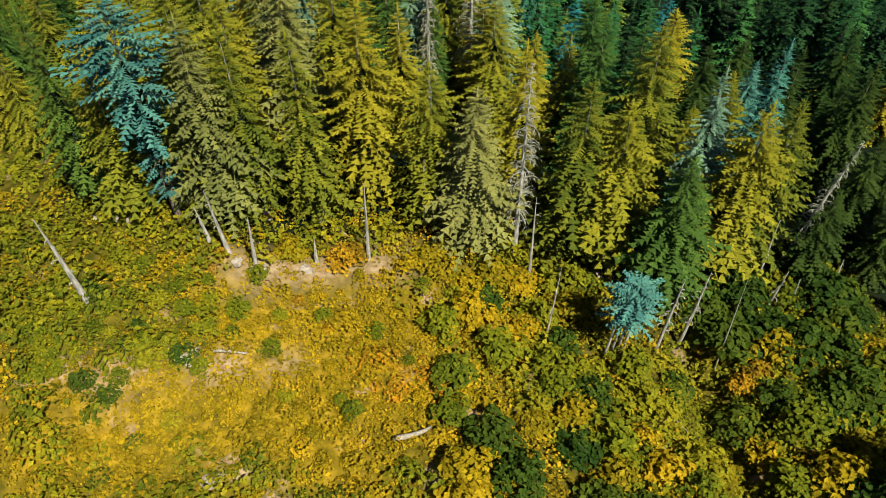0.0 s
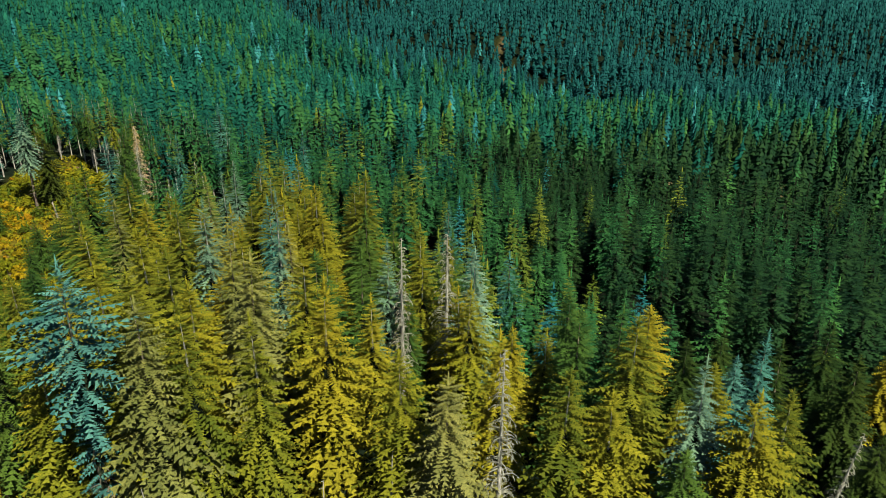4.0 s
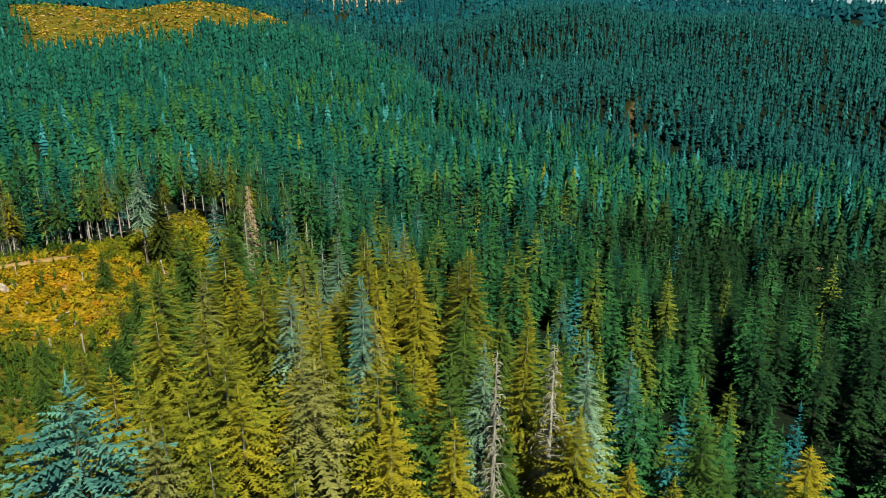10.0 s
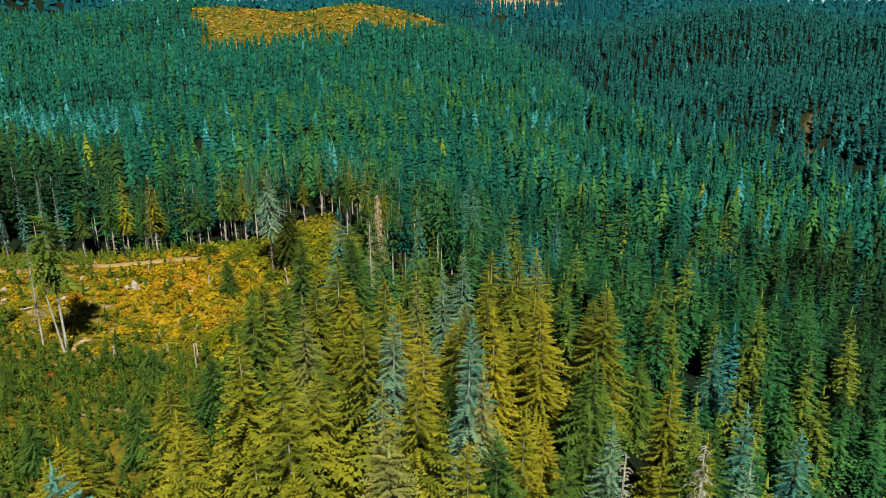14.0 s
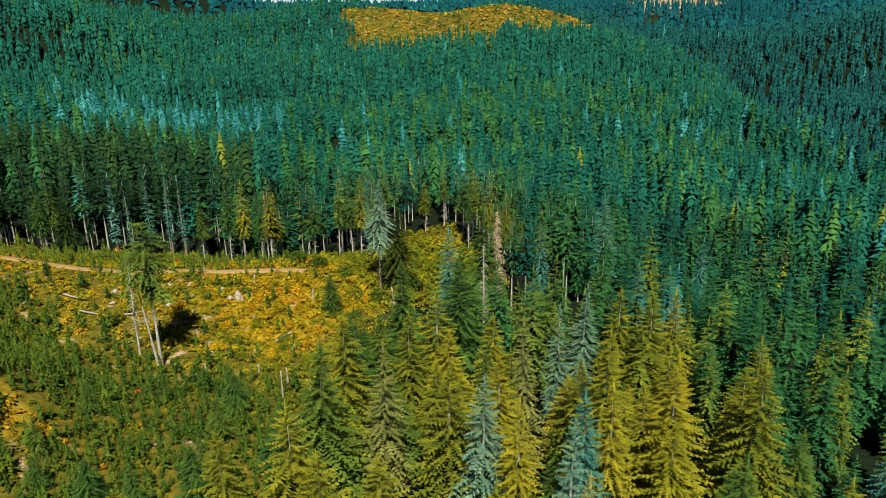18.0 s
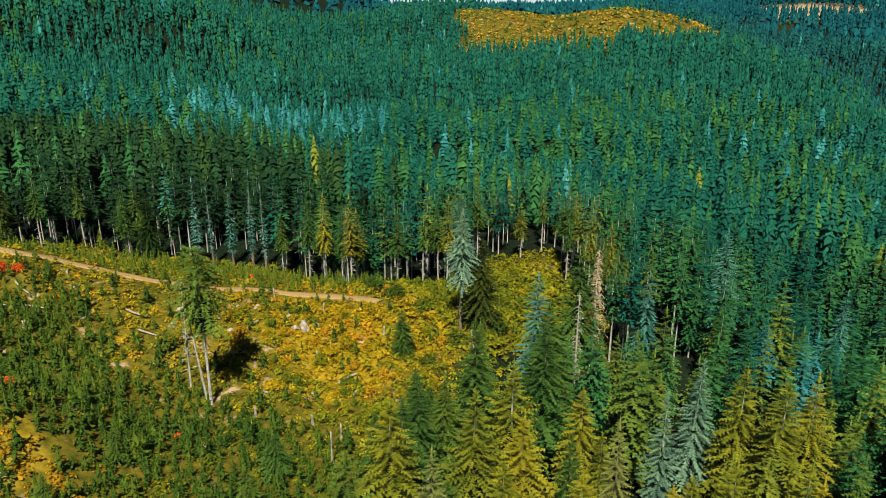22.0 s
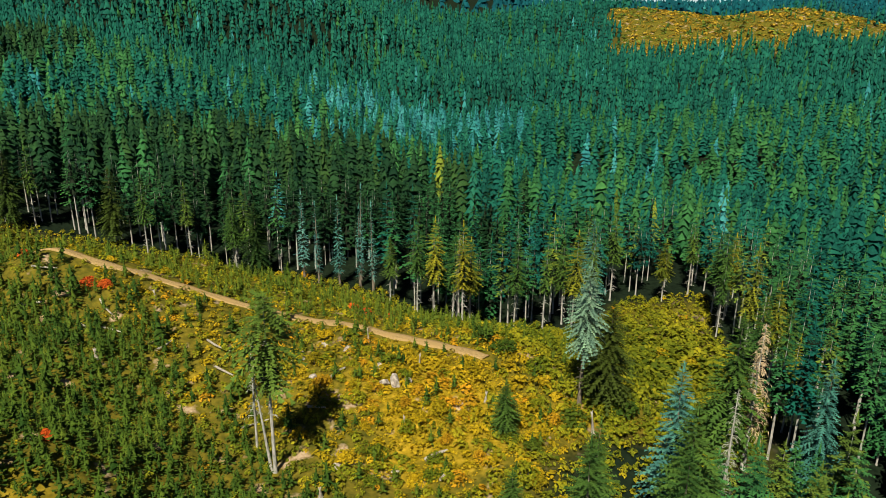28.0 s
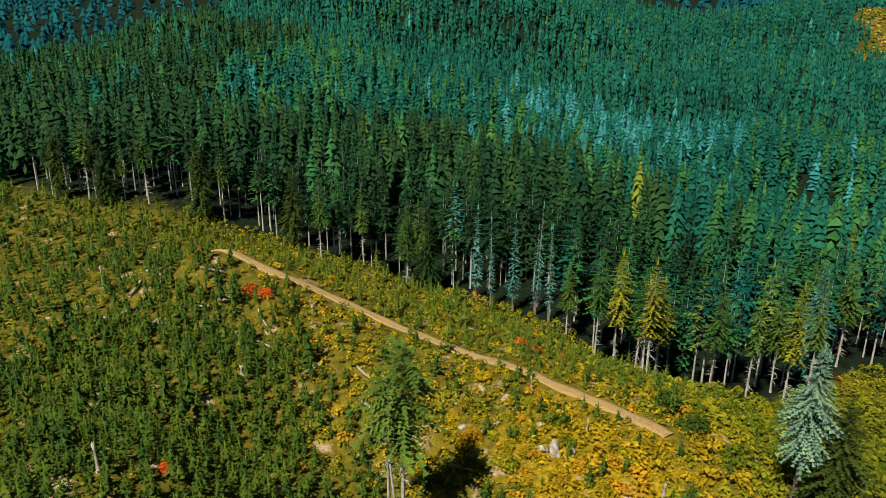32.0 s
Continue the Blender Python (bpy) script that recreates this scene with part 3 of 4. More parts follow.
# single trees at known places: east, north, height of the tip above the datum, kind
MARKED = [(-106, 220, 39, "lone_silver"), (-35, 58.6, 58.7, "plume"), (34, 149, 16.5, "blue"), (24, 199, 11.5, "blue"), (22.4, 137, 26.8, "blue"),
          (-19, 114, 46.5, "silver"), (-101.5, 222.5, 31, "dark"), (-110, 201, 18, "green"), (-227, 237, 23, "spire"), (-222, 242, 25, "spire"), (-217, 247, 22, "spire"), (-223, 252, 27, "spire"), (-211, 248, 24, "spire"), (-233, 235, 26, "spire"),
          (-66.6, 248.5, 22.3, "blue"), (-58.5, 291.4, 24, "blue"), (-27.3, 303.4, 8.3, "blue"), (-90, 180, 18, "green"), (-83, 175, 18, "green"),
          (64, 27, 26, "silver"), (72, 34, 28, "green"), (61, 87, 23.3, "blue"), (25, 82.7, 32.9, "olive")]
# the firs of the front row and of the knoll behind it
FRONT_ROW = [(-28.1, 59.5, 54, "pale"), (-23.4, 61, 52.5, "olive"), (-15.9, 62, 50, "olive"), (-8.3, 68.7, 50.6, "olive"), (-2, 111.3, 38.1, "green"), (1.5, 63, 43, "olive"),
             (13.3, 108.8, 37.4, "olive"), (6.5, 57.5, 43, "pale"), (14.5, 65, 43.5, "olive"), (21, 57.5, 42.5, "olive"), (27, 56, 40, "olive"), (28.5, 76.9, 40, "green"),
             (39.7, 59, 42, "silver"), (51.5, 66, 41, "blue"), (44, 54, 40, "olive"), (50, 56, 38, "olive"), (34.1, 70, 42, "olive")]
KNOLL = [(-39.9, 128.8, 40.4, "olive"), (-35.2, 129.1, 40.1, "silver"), (-28.9, 127.4, 39.6, "olive"), (-21.8, 134.1, 38.3, "blue"), (-19, 138, 38.4, "olive"), (-21.7, 208, 25.4, "olive"),
         (-17.1, 114.4, 39.8, "pale"), (-23.5, 107, 41.7, "olive"), (-23.4, 93.2, 48.5, "pale"), (-49.7, 107.1, 44.2, "olive"), (-56.9, 122.3, 43.1, "green"), (-37.8, 97.5, 47.3, "olive"), (-31, 85, 49.1, "olive"),
         (-37.5, 76.4, 50.4, "olive"), (-30, 66, 54, "olive"), (-19.3, 80.7, 49.4, "pale"), (-11.8, 84.3, 48.3, "olive"), (-9.8, 106, 39.2, "olive"), (1.1, 107.5, 38.3, "silver"), (-3.7, 97.6, 41.4, "green"), (11, 148.8, 25.2, "olive"),
         (7, 101, 39.4, "olive"), (14, 116, 36.9, "green"), (16.5, 100.2, 39.5, "silver"), (-2, 156.1, 36.6, "olive"), (-2.4, 131.2, 36.5, "green")]
# the firs where the stand meets the cut
CORNER = [(-73, 175, 34.5, "green"), (-76, 205, 33.3, "blue"), (-82.3, 239, 30, "green"), (-61, 166.3, 34.2, "olive"), (-39.6, 177.8, 29.9, "silver"), (-40.3, 200, 26.5, "silver"), (-38.7, 156.8, 36.4, "pale"), (-32.6, 200.7, 26.6, "olive"),
          (-25.7, 198.6, 26.6, "olive"), (-24.3, 152.1, 39.5, "olive"), (-67.1, 146.5, 35, "green"), (-53.2, 133.3, 39, "pale"), (-2.8, 197.1, 22.4, "olive"), (-70, 198, 31, "green"), (-83, 192, 26, "green"), (-66, 188, 31, "green")]
# lower trees scattered over the near foot of the cut
THICKET = [(-116, 118, 19, "green"), (-108, 112, 17, "green"), (-95, 112, 20, "green"), (-123, 134, 16, "green"), (-99, 150, 15, "green"), (-76, 103, 27, "olive"), (-85, 112, 22, "green"),
           (-70, 93, 33, "olive"), (-92, 138, 18, "green"), (-84, 160, 20, "green"), (-66, 112, 33, "olive"), (-78, 118, 24, "green"), (-62, 84, 38, "olive"), (-72, 132, 25, "green")]
MARKED += FRONT_ROW + KNOLL + CORNER + THICKET


def near_kinds():
    """The close-up conifers, built once each: a tree standing at the origin with its trunk and crown."""
    kinds = {}
    plan = (("olive", OLIVE, 5, 9.2, 0.08, "olive green fir tree with drooping sunlit branches"),
            ("green", GREEN, 4, 8.6, 0.10, "dark green fir tree with dense drooping branches"),
            ("blue", BLUE, 3, 6.6, 0.10, "blue-green spruce tree with frosted needles"),
            ("silver", SILVER, 3, 6.6, 0.2, "pale silver-green fir tree with sparse branches"),
            ("plume", FROST, 1, 5.6, 0.14, "irregular bushy blue-green spruce tree thinning towards its foot"),
            ("spire", FROST, 2, 3.3, 0.14, "slender blue-green spruce tree beside the cut"),
            ("edge", GREEN, 3, 4.8, 0.42, "tall fir tree with a bare lower trunk beside the cut"),
            ("dark", SHADED_GREEN, 4, 8.2, 0.12, "fir tree with dense drooping branches, needle colour darkened for shade"),
            ("edge_gold", OLIVE, 3, 4.7, 0.4, "yellowish fir tree with a bare pale trunk beside the cut"))
    plan += (("lone_silver", SILVER, 1, 6.4, 0.43, "silver-green fir tree with a bare lower trunk at the cut's corner"), ("pale", PALE, 2, 8.2, 0.10, "pale grey-green fir tree hung with lichen"),)
    for kind, leaf, count, wide, foot, label in plan:
        for i in range(count):
            rng = np.random.default_rng(100 + 17 * i + len(kind))
            low = 40 * (foot + rng.uniform(-0.04, 0.04))
            outline = "plume" if kind == "plume" else "broad" if kind == "lone_silver" else "cone" if kind == "blue" else ("cone", "slim", "cone", "broad")[i % 4]
            gaps = {"silver": 0.16, "pale": 0.12, "plume": 0.2}.get(kind, 0.05)
            whorls, around, pairs = (24, 10, 4) if "edge" in kind or kind == "spire" else (36, 13, 6)
            v, t, slot = fir_crown(rng, 40.0, low, wide * rng.uniform(0.88, 1.12), whorls, around, pairs, outline, rng.uniform(0.3, 0.5), gaps, 0.3 if gaps > 0.1 else 0.45, 0.45 if kind == "plume" else 0.2)
            crown = mesh_of("crown", v, t, [leaf, SHADE_TWIGS], slots=slot)
            v, t = trunk_mesh(rng, 36.0, 0.33 if "edge" in kind else 0.5, 0, 8, 22)
            trunk = mesh_of("trunk", v, t, [PALE_BARK if kind in ("edge_gold", "silver", "olive", "edge") else BARK], smooth=False)
            kinds.setdefault(kind, []).append((trunk, crown, label))
    return kinds


KINDS = near_kinds()


def stand_tree(x, y, high, kind, rng, group):
    trunk, crown, label = KINDS[kind][rng.integers(len(KINDS[kind]))]
    tilt = rng.uniform(-1.2, 1.2, 2)
    tree = empty("fir_tree" if kind not in ("blue", "plume", "spire") else "spruce_tree", pose(x, y, ground_z(x, y), tilt[0], tilt[1], rng.uniform(0, 360)), label, "tree", group)
    s = high / 40
    fat = s ** 0.7 * rng.uniform(0.88, 1.15)
    size = Matrix.Diagonal((fat, fat, s, 1))
    part("trunk", trunk, tree, at=size)
    part("crown", crown, tree, at=size)
    return tree


def plant_woods():
    rng = np.random.default_rng(21)
    x, y = scatter(-430, 330, -16, 470, 8.3, 3)
    ex, ey = scatter(-420, -60, 90, 360, 7.6, 31)
    band, tight = distance_to(x, y, ROAD_EDGE) < 34, distance_to(ex, ey, ROAD_EDGE) < 34
    x, y = np.r_[x[~band], ex[tight]], np.r_[y[~band], ey[tight]]
    # firs south of y 44, east of the gully: added, mostly unseen, to shade it
    keep = ~felled(x, y) & ((x < 0.72 * (y + 20) + 40) | (x < 95) & (y < 60)) & ((y > 44) | (x > 50))
    for mx, my, *_ in MARKED:
        keep &= np.hypot(x - mx, y - my) > 6.4
    # some gaps where trees have fallen
    keep &= ~((np.hypot(x - 24, y - 84) < 8) | (np.hypot(x - 30, y - 70) < 7) | (np.hypot(x + 66, y - 183) < 7) | (np.hypot(x + 62, y - 168) < 8) | (np.hypot(x - 42, y - 88) < 7))
    # the thin corner where the cut meets the stand
    keep &= ~((x > -106) & (x < -73) & (y > 184) & (y < 236))
    keep &= rng.random(len(x)) < np.where((x > -105) & (x < 96) & (y < 186), 0.56, 0.95)
    x, y = x[keep], y[keep]
    road_side, stand_side = distance_to(x, y, ROAD_EDGE), distance_to(x, y, STAND_EDGE)
    front = (x > -70) & (x < 96) & (y < 100) | (x > -105) & (x < 12) & (y < 186)
    single = front | (road_side < 7.5)
    grown = stand_height(x, y) * 34 * rng.uniform(0.66, 1.12, len(x)) * np.where(front, 0.84, 1.0)
    for mx, my, high, kind in MARKED:
        stand_tree(mx, my, high - ground_z(mx, my), kind, rng, "trees of the hill")
    for px, py, high, edge in zip(x[single], y[single], grown[single], road_side[single] < 7.5):
        r = rng.random()
        if edge:
            kind = ("edge" if r < 0.7 else "edge_gold" if r < 0.82 else "blue") if px > -225 else ("edge" if r < 0.8 else "dark")
            if px > -150:
                kind = "edge_gold" if r < 0.22 else "edge"
            high = high * 0.95
        elif px < 18:
            kind = "olive" if r < (0.76 if px > -72 else 0.3) else "green"
        else:
            # past x 40 most firs carry shade in their needle colour
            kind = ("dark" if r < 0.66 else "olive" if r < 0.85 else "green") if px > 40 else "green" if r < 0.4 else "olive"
        stand_tree(px, py, high, kind, rng, "trees at the felled edge" if edge else "trees of the front stand")
    # the woods behind, joined
    x, y, high, road_side = x[~single], y[~single], grown[~single], road_side[~single]
    shapes = wood_shapes(5, 6, 13, 0, 8, ("cone", "slim", "cone"), wide=(4.8, 6.0)) + wood_shapes(6, 3, 11, 6, 3, ("cone", "broad"), wide=(4.2, 5.0), foot=(0.38, 0.48))
    shapes += wood_shapes(15, 8, 22, 9, 4, ("cone", "slim", "cone", "broad")) + wood_shapes(16, 3, 14, 8, 3, ("cone", "broad"), wide=(4.2, 5.0), foot=(0.38, 0.48))
    shapes += wood_shapes(25, 8, 17, 7, 2, ("cone", "slim", "cone", "broad"))
    r, n = rng.random(len(x)), len(x)
    patch = swell(x, y, 38, 4.0)
    olive = ((x > -75) & (x < 24 - 0.28 * (y - 100)) & (y < 242)) | (road_side < 18) & (x > -190)
    blue_hollow = np.exp(-(((x + 445) / 55) ** 2 + ((y - 450) / 70) ** 2))
    kind = np.where(olive, np.where(r < np.where(road_side < 18, 0.22, 0.65), 0, 1), np.where(r < 0.03 + 0.03 * patch + 0.3 * np.exp(-(((x - 15) / 45) ** 2 + ((y - 180) / 75) ** 2)), 0, np.where(r < 0.96, 1, 3)))
    # further north, more trees take the haze-tinted teal
    kind = np.where((r > np.clip(1.15 - (y - 180) / 260, 0.2, 1.1) + 0.15 * patch) & (r < 0.97), 2, kind)
    kind = np.where(r < blue_hollow, 3, kind)
    # share of woods, east and west, whose colour is darkened as shade
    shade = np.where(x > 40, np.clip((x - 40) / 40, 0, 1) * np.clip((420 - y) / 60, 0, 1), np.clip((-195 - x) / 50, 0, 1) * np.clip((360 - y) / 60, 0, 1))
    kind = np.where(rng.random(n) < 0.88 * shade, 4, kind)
    z, turn = planted(x, y), rng.uniform(0, 6.28, n)
    close = (x > -135) & (x < 10 + 0.36 * y) & (y < 300) | (np.hypot(x + 10, y - 40) < 215)
    pick = np.where(road_side < 26, np.where(close, rng.integers(17, 20, n), rng.integers(6, 9, n)), np.where(close, rng.integers(9, 17, n), np.where(np.hypot(x + 20, y - 60) < 330, rng.integers(20, 28, n), rng.integers(0, 6, n))))
    fat = rng.uniform(0.85, 1.2, n) * (high / 37) ** 0.6
    size = np.stack([fat, high / 37], -1)
    tint = np.clip(rng.normal(0.42, 0.3, n) + 0.15 * patch, 0, 1)
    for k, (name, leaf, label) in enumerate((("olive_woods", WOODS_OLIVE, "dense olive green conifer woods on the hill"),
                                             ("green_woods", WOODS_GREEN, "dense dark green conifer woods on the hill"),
                                             ("teal_woods", WOODS_HAZE_TEAL, "dense conifer woods on the hill, tinted teal for haze"),
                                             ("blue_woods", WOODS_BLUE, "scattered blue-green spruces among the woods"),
                                             ("dark_woods", WOODS_SHADED, "dense conifer woods with shade put into their leaf colour"))):
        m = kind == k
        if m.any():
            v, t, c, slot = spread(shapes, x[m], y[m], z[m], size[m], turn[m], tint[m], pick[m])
            tagged(new(name, mesh_of(name, v, t, [leaf, SHADE_TWIGS], tint=c, slots=slot)), label, "woods", kind="stuff")
    # bare trunks that show under the crowns along the cut
    m = (road_side < 42) | (distance_to(x, y, STAND_EDGE) < 14)
    stem = [trunk_mesh(np.random.default_rng(4), 31.0, 0.32, 0, 4, 0)]
    v, t, c, slot = spread(stem, x[m], y[m], z[m], size[m], turn[m], tint[m], np.zeros(m.sum(), int))
    tagged(new("woodland_trunks", mesh_of("woodland_trunks", v, t, [PALE_BARK])), "rows of bare fir trunks under the crowns", "tree trunks", kind="stuff")


def plant_far_woods():
    rng = np.random.default_rng(33)
    near_shapes = wood_shapes(8, 8, 10, 0, 7, ("cone", "slim", "cone"), wide=(4.8, 6.2), foot=(0.05, 0.15))
    back_shapes = wood_shapes(18, 6, 4, 0, 6, ("cone", "slim"), wide=(4.0, 5.0), foot=(0.03, 0.1))
    far_shapes = wood_shapes(9, 4, 3, 0, 6, ("cone",), wide=(9.0, 11.0), foot=(0.0, 0.05))
    for name, shapes, gap, box, inner, outer, label in (
            ("far_woods", near_shapes, 8.4, (-800, 700, -60, 800), 0, 740, "far conifer woods on the slopes, mostly tinted teal for haze"),
            ("back_woods", back_shapes, 7.7, (-1150, 900, -60, 1200), 740, 1180, "conifer woods on the slopes behind, haze tinted into their colour"),
            ("distant_woods", far_shapes, 34.0, (-2900, 2000, -300, 3000), 1180, 2900, "distant forested ridges with blue haze in their leaf colour"),
            ("ridge_woods", back_shapes, 9.5, (-480, -60, 1480, 1780), 1181, 2900, "distant woods tinted haze blue round a grey felled ridge")):
        x, y = scatter(*box, gap, 6)
        away = np.hypot(x + 20, y - 20)
        bearing = np.degrees(np.arctan2(-(x + 20), y - 20))
        keep = ~felled(x, y) & (away < outer) & (away > inner) & (bearing > -53) & (bearing < 104)
        if inner < 700:
            keep &= (y > 470) | (x < -430) | (x > 330) | (x > 0.72 * (y + 20) + 40)
        if inner == 1180:
            keep &= ~((x > -480) & (x < -60) & (y > 1480) & (y < 1780))
        keep &= rng.random(len(x)) < 0.93
        x, y = x[keep], y[keep]
        n = len(x)
        r, patch = rng.random(n), swell(x, y, 70, 5.0)
        blue = np.exp(-(((x + 470) / 70) ** 2 + ((y - 500) / 60) ** 2))
        kind = np.where(r < (0.34 + 0.25 * patch if inner < 700 else 0.08 + 0.1 * patch if inner == 740 else 0.0), 1, np.where(r < (0.965 if inner < 700 else 0.992), 2, 3))
        kind = np.where(r < blue * 0.9, 3, kind)
        # far to the west most trees take the leaf colour darkened for shade
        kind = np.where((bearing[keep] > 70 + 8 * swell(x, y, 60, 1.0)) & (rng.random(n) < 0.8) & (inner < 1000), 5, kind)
        high = rng.uniform(0.42, 0.80, n) if inner < 700 else rng.uniform(0.38, 0.66, n) if inner < 1000 else rng.uniform(0.5, 0.8, n)
        size = np.stack([rng.uniform(0.75, 1.15, n) * (0.9 if inner == 740 else 1.0), high], -1)
        # younger, smaller trees across the valley
        across = (beyond(x, y) + rng.normal(0, 28, n) > 26) & (inner < 1000)
        size *= np.where(across, 0.88, 1.0)[:, None]
        tint = np.clip(rng.normal(0.45, 0.24, n) + 0.2 * patch, 0, 1)
        tint = np.where(kind == 1, (0.8 if inner < 700 else 0.3) * tint, tint)
        # across the valley the leaf colour carries the blue of the haze
        kind = np.where(across & (kind < 3), 4, kind)
        z, turn, pick = planted(x, y), rng.uniform(0, 6.28, n), rng.integers(0, len(shapes), n)
        for k, leaf in ((1, WOODS_GREEN), (2, WOODS_HAZE_TEAL if inner < 1000 else WOODS_HAZE_BLUE), (3, WOODS_BLUE), (4, WOODS_HAZE_SLOPE), (5, WOODS_SHADED)):
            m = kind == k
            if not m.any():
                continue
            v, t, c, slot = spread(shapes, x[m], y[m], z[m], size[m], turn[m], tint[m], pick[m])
            tagged(new(name, mesh_of(name, v, t, [leaf, SHADE_TWIGS], tint=c, slots=slot)), label, "woods", kind="stuff")


plant_woods()
plant_far_woods()


# ---------------------------------------------------------------- growth on the felled ground
def bush_shape(rng, leaves, wide, high, leaf):
    """A loose dome of small tilted leaf sprays on a few stems."""
    v, t = [], []
    for _ in range(leaves):
        a, q = rng.uniform(0, 6.2832), math.sqrt(rng.random())
        top = math.sqrt(max(0.0, 1 - q * q))
        c = np.array([math.cos(a) * q * wide, math.sin(a) * q * wide, high * (top * rng.uniform(0.55, 1.1) + 0.05)])
        n = np.array([math.cos(a) * q, math.sin(a) * q, 0.5 + top]) + rng.normal(0, 0.36, 3)
        n /= np.linalg.norm(n)
        s = np.cross(n, rng.normal(0, 1, 3))
        s /= np.linalg.norm(s)
        u, e = np.cross(n, s), leaf * rng.uniform(0.6, 1.4)
        k = len(v)
        v += [c - s * e, c - u * e * 0.7 + n * e * 0.25, c + s * e * 1.1, c + u * e * 0.7 + n * e * 0.25]
        t += [(k, k + 1, k + 2), (k, k + 2, k + 3)]
    return np.array(v), np.array(t)


def leafy_bushes(rng, plan):
    """Broadleaf bushes of several rounded lobes on forked stems."""
    words = {BUSH_GREEN.name: ("green leafy alder bush on the felled slope", []), BUSH_GOLD.name: ("golden yellow autumn maple bush on the felled slope", []),
             BUSH_RUST.name: ("rust orange autumn maple bush on the felled slope", []), BUSH_DARK.name: ("dark green leafy bush, its colour deepened for the gully's shade", [])}
    v, t = [], []
    for a in (0.3, 1.9, 3.4, 5.0):
        d, s = np.array([math.cos(a) * 1.1, math.sin(a) * 1.1, 2.4]), np.array([-math.sin(a), math.cos(a), 0]) * 0.1
        k = len(v)
        v += [s * 1.5, -s * 1.5, np.array([math.cos(a), math.sin(a), 0]) * 0.16, d + s * 0.5, d - s * 0.5, d * 1.03]
        t += [(k, k + 3, k + 1), (k + 1, k + 3, k + 4), (k, k + 2, k + 3), (k + 2, k + 5, k + 3), (k + 1, k + 4, k + 2), (k + 2, k + 4, k + 5)]
    stems = mesh_of("stems", np.array(v) - np.array([0, 0, 0.3]), np.array(t), [BARK])
    for leaf in (BUSH_GREEN, BUSH_GOLD, BUSH_RUST, BUSH_DARK):
        for _ in range(3):
            vs, ts, k = [], [], 0
            for q in range(8):
                a, far = q * 0.9 + rng.uniform(0, 0.5), rng.uniform(0.8, 2.1) if q else 0.0
                v, t = bush_shape(rng, 46, rng.uniform(0.9, 1.4), rng.uniform(1.1, 1.9), 0.29)
                vs.append(v + np.array([math.cos(a) * far, math.sin(a) * far, 1.8 - 0.7 * far + rng.uniform(-0.2, 0.3)]))
                ts.append(t + k)
                k += len(v)
            words[leaf.name][1].append(mesh_of("leaves", np.concatenate(vs), np.concatenate(ts), [leaf]))
    for x, y, s, leaf in plan:
        label, shapes = words[leaf.name]
        bush = empty("leafy_bush", pose(x, y, ground_z(x, y) - 0.1, 0, 0, rng.uniform(0, 360)), label, "bush", "leafy bushes of the felled slope")
        size = Matrix.Diagonal((s, s, s * rng.uniform(0.85, 1.2), 1))
        part("stems", stems, bush, at=size)
        part("leaves", shapes[rng.integers(3)], bush, at=size)


def grow_cut():
    rng = np.random.default_rng(55)
    # golden, green and orange brush
    fine = [bush_shape(rng, 56, rng.uniform(1.3, 2.0), rng.uniform(1.1, 2.0), 0.25) for _ in range(6)]
    plain = [bush_shape(rng, 23, rng.uniform(1.0, 1.6), rng.uniform(0.8, 1.6), 0.35) for _ in range(6)]
    x, y = scatter(-400, 92, 66, 330, 2.3, 12)
    fx, fy = scatter(-95, 92, 2, 66, 2.15, 22)
    x, y = np.r_[x, fx], np.r_[y, fy]
    line = distance_to(x, y, ROAD_LINE)
    keep = (inside(x, y, FELLED) | (np.hypot(x + 62, y - 168) < 12) | (x > -106) & (x < -80) & (y > 172) & (y < 238) | inside(x, y - np.where(y < 75, 13, 4), FELLED) | (y > 120) & inside(x + 3, y - 8, FELLED)) & (line > 2.3) & ((x > -92) & (y < 100) | (y > 98))
    keep &= rng.random(len(x)) < np.where(y < 66, 0.95, 0.85 - 0.55 * np.clip((168 - y) / 14, 0, 1) * (x < -70) + 0.5 * np.exp(-(((x + 126) / 9) ** 2 + ((y - 122) / 9) ** 2)))
    keep &= rng.random(len(x)) > 1.3 * bare_spot(x, y)
    x, y, line = x[keep], y[keep], line[keep]
    n = len(x)
    patch, broad, r = 0.6 * swell(x, y, 3.6, 2.5) + 0.6 * swell(x, y, 8.5, 1.1), swell(x, y, 26, 7.0), rng.random(n)
    # the sunny bank by the road is golden, the lower slope green
    bank = dry_bank(x, y) - 0.5 * np.clip((x + 104) / 8, 0, 1) * (y > 150) + 0.45 * np.exp(-(line / 12) ** 2)
    gold = 0.06 + 0.8 * bank + 0.26 * patch + 0.4 * np.exp(-(((x + 12) / 20) ** 2 + ((y - 34) / 22) ** 2))
    gold -= 0.7 * np.exp(-(((x + 108) / 30) ** 2 + ((y - 262) / 32) ** 2))
    kind = np.where(r < gold, 0, 2)
    kind = np.where((kind == 0) & (swell(x, y, 6.1, 9.0) + 0.5 * r + 0.3 * (y > 100) + 1.5 * np.exp(-(((x + 126) / 10) ** 2 + ((y - 122) / 10) ** 2)) > 0.86), 1, kind)
    kind = np.where((np.hypot(x + 126, y - 122) < 10) & (r < 0.85), 1, kind)
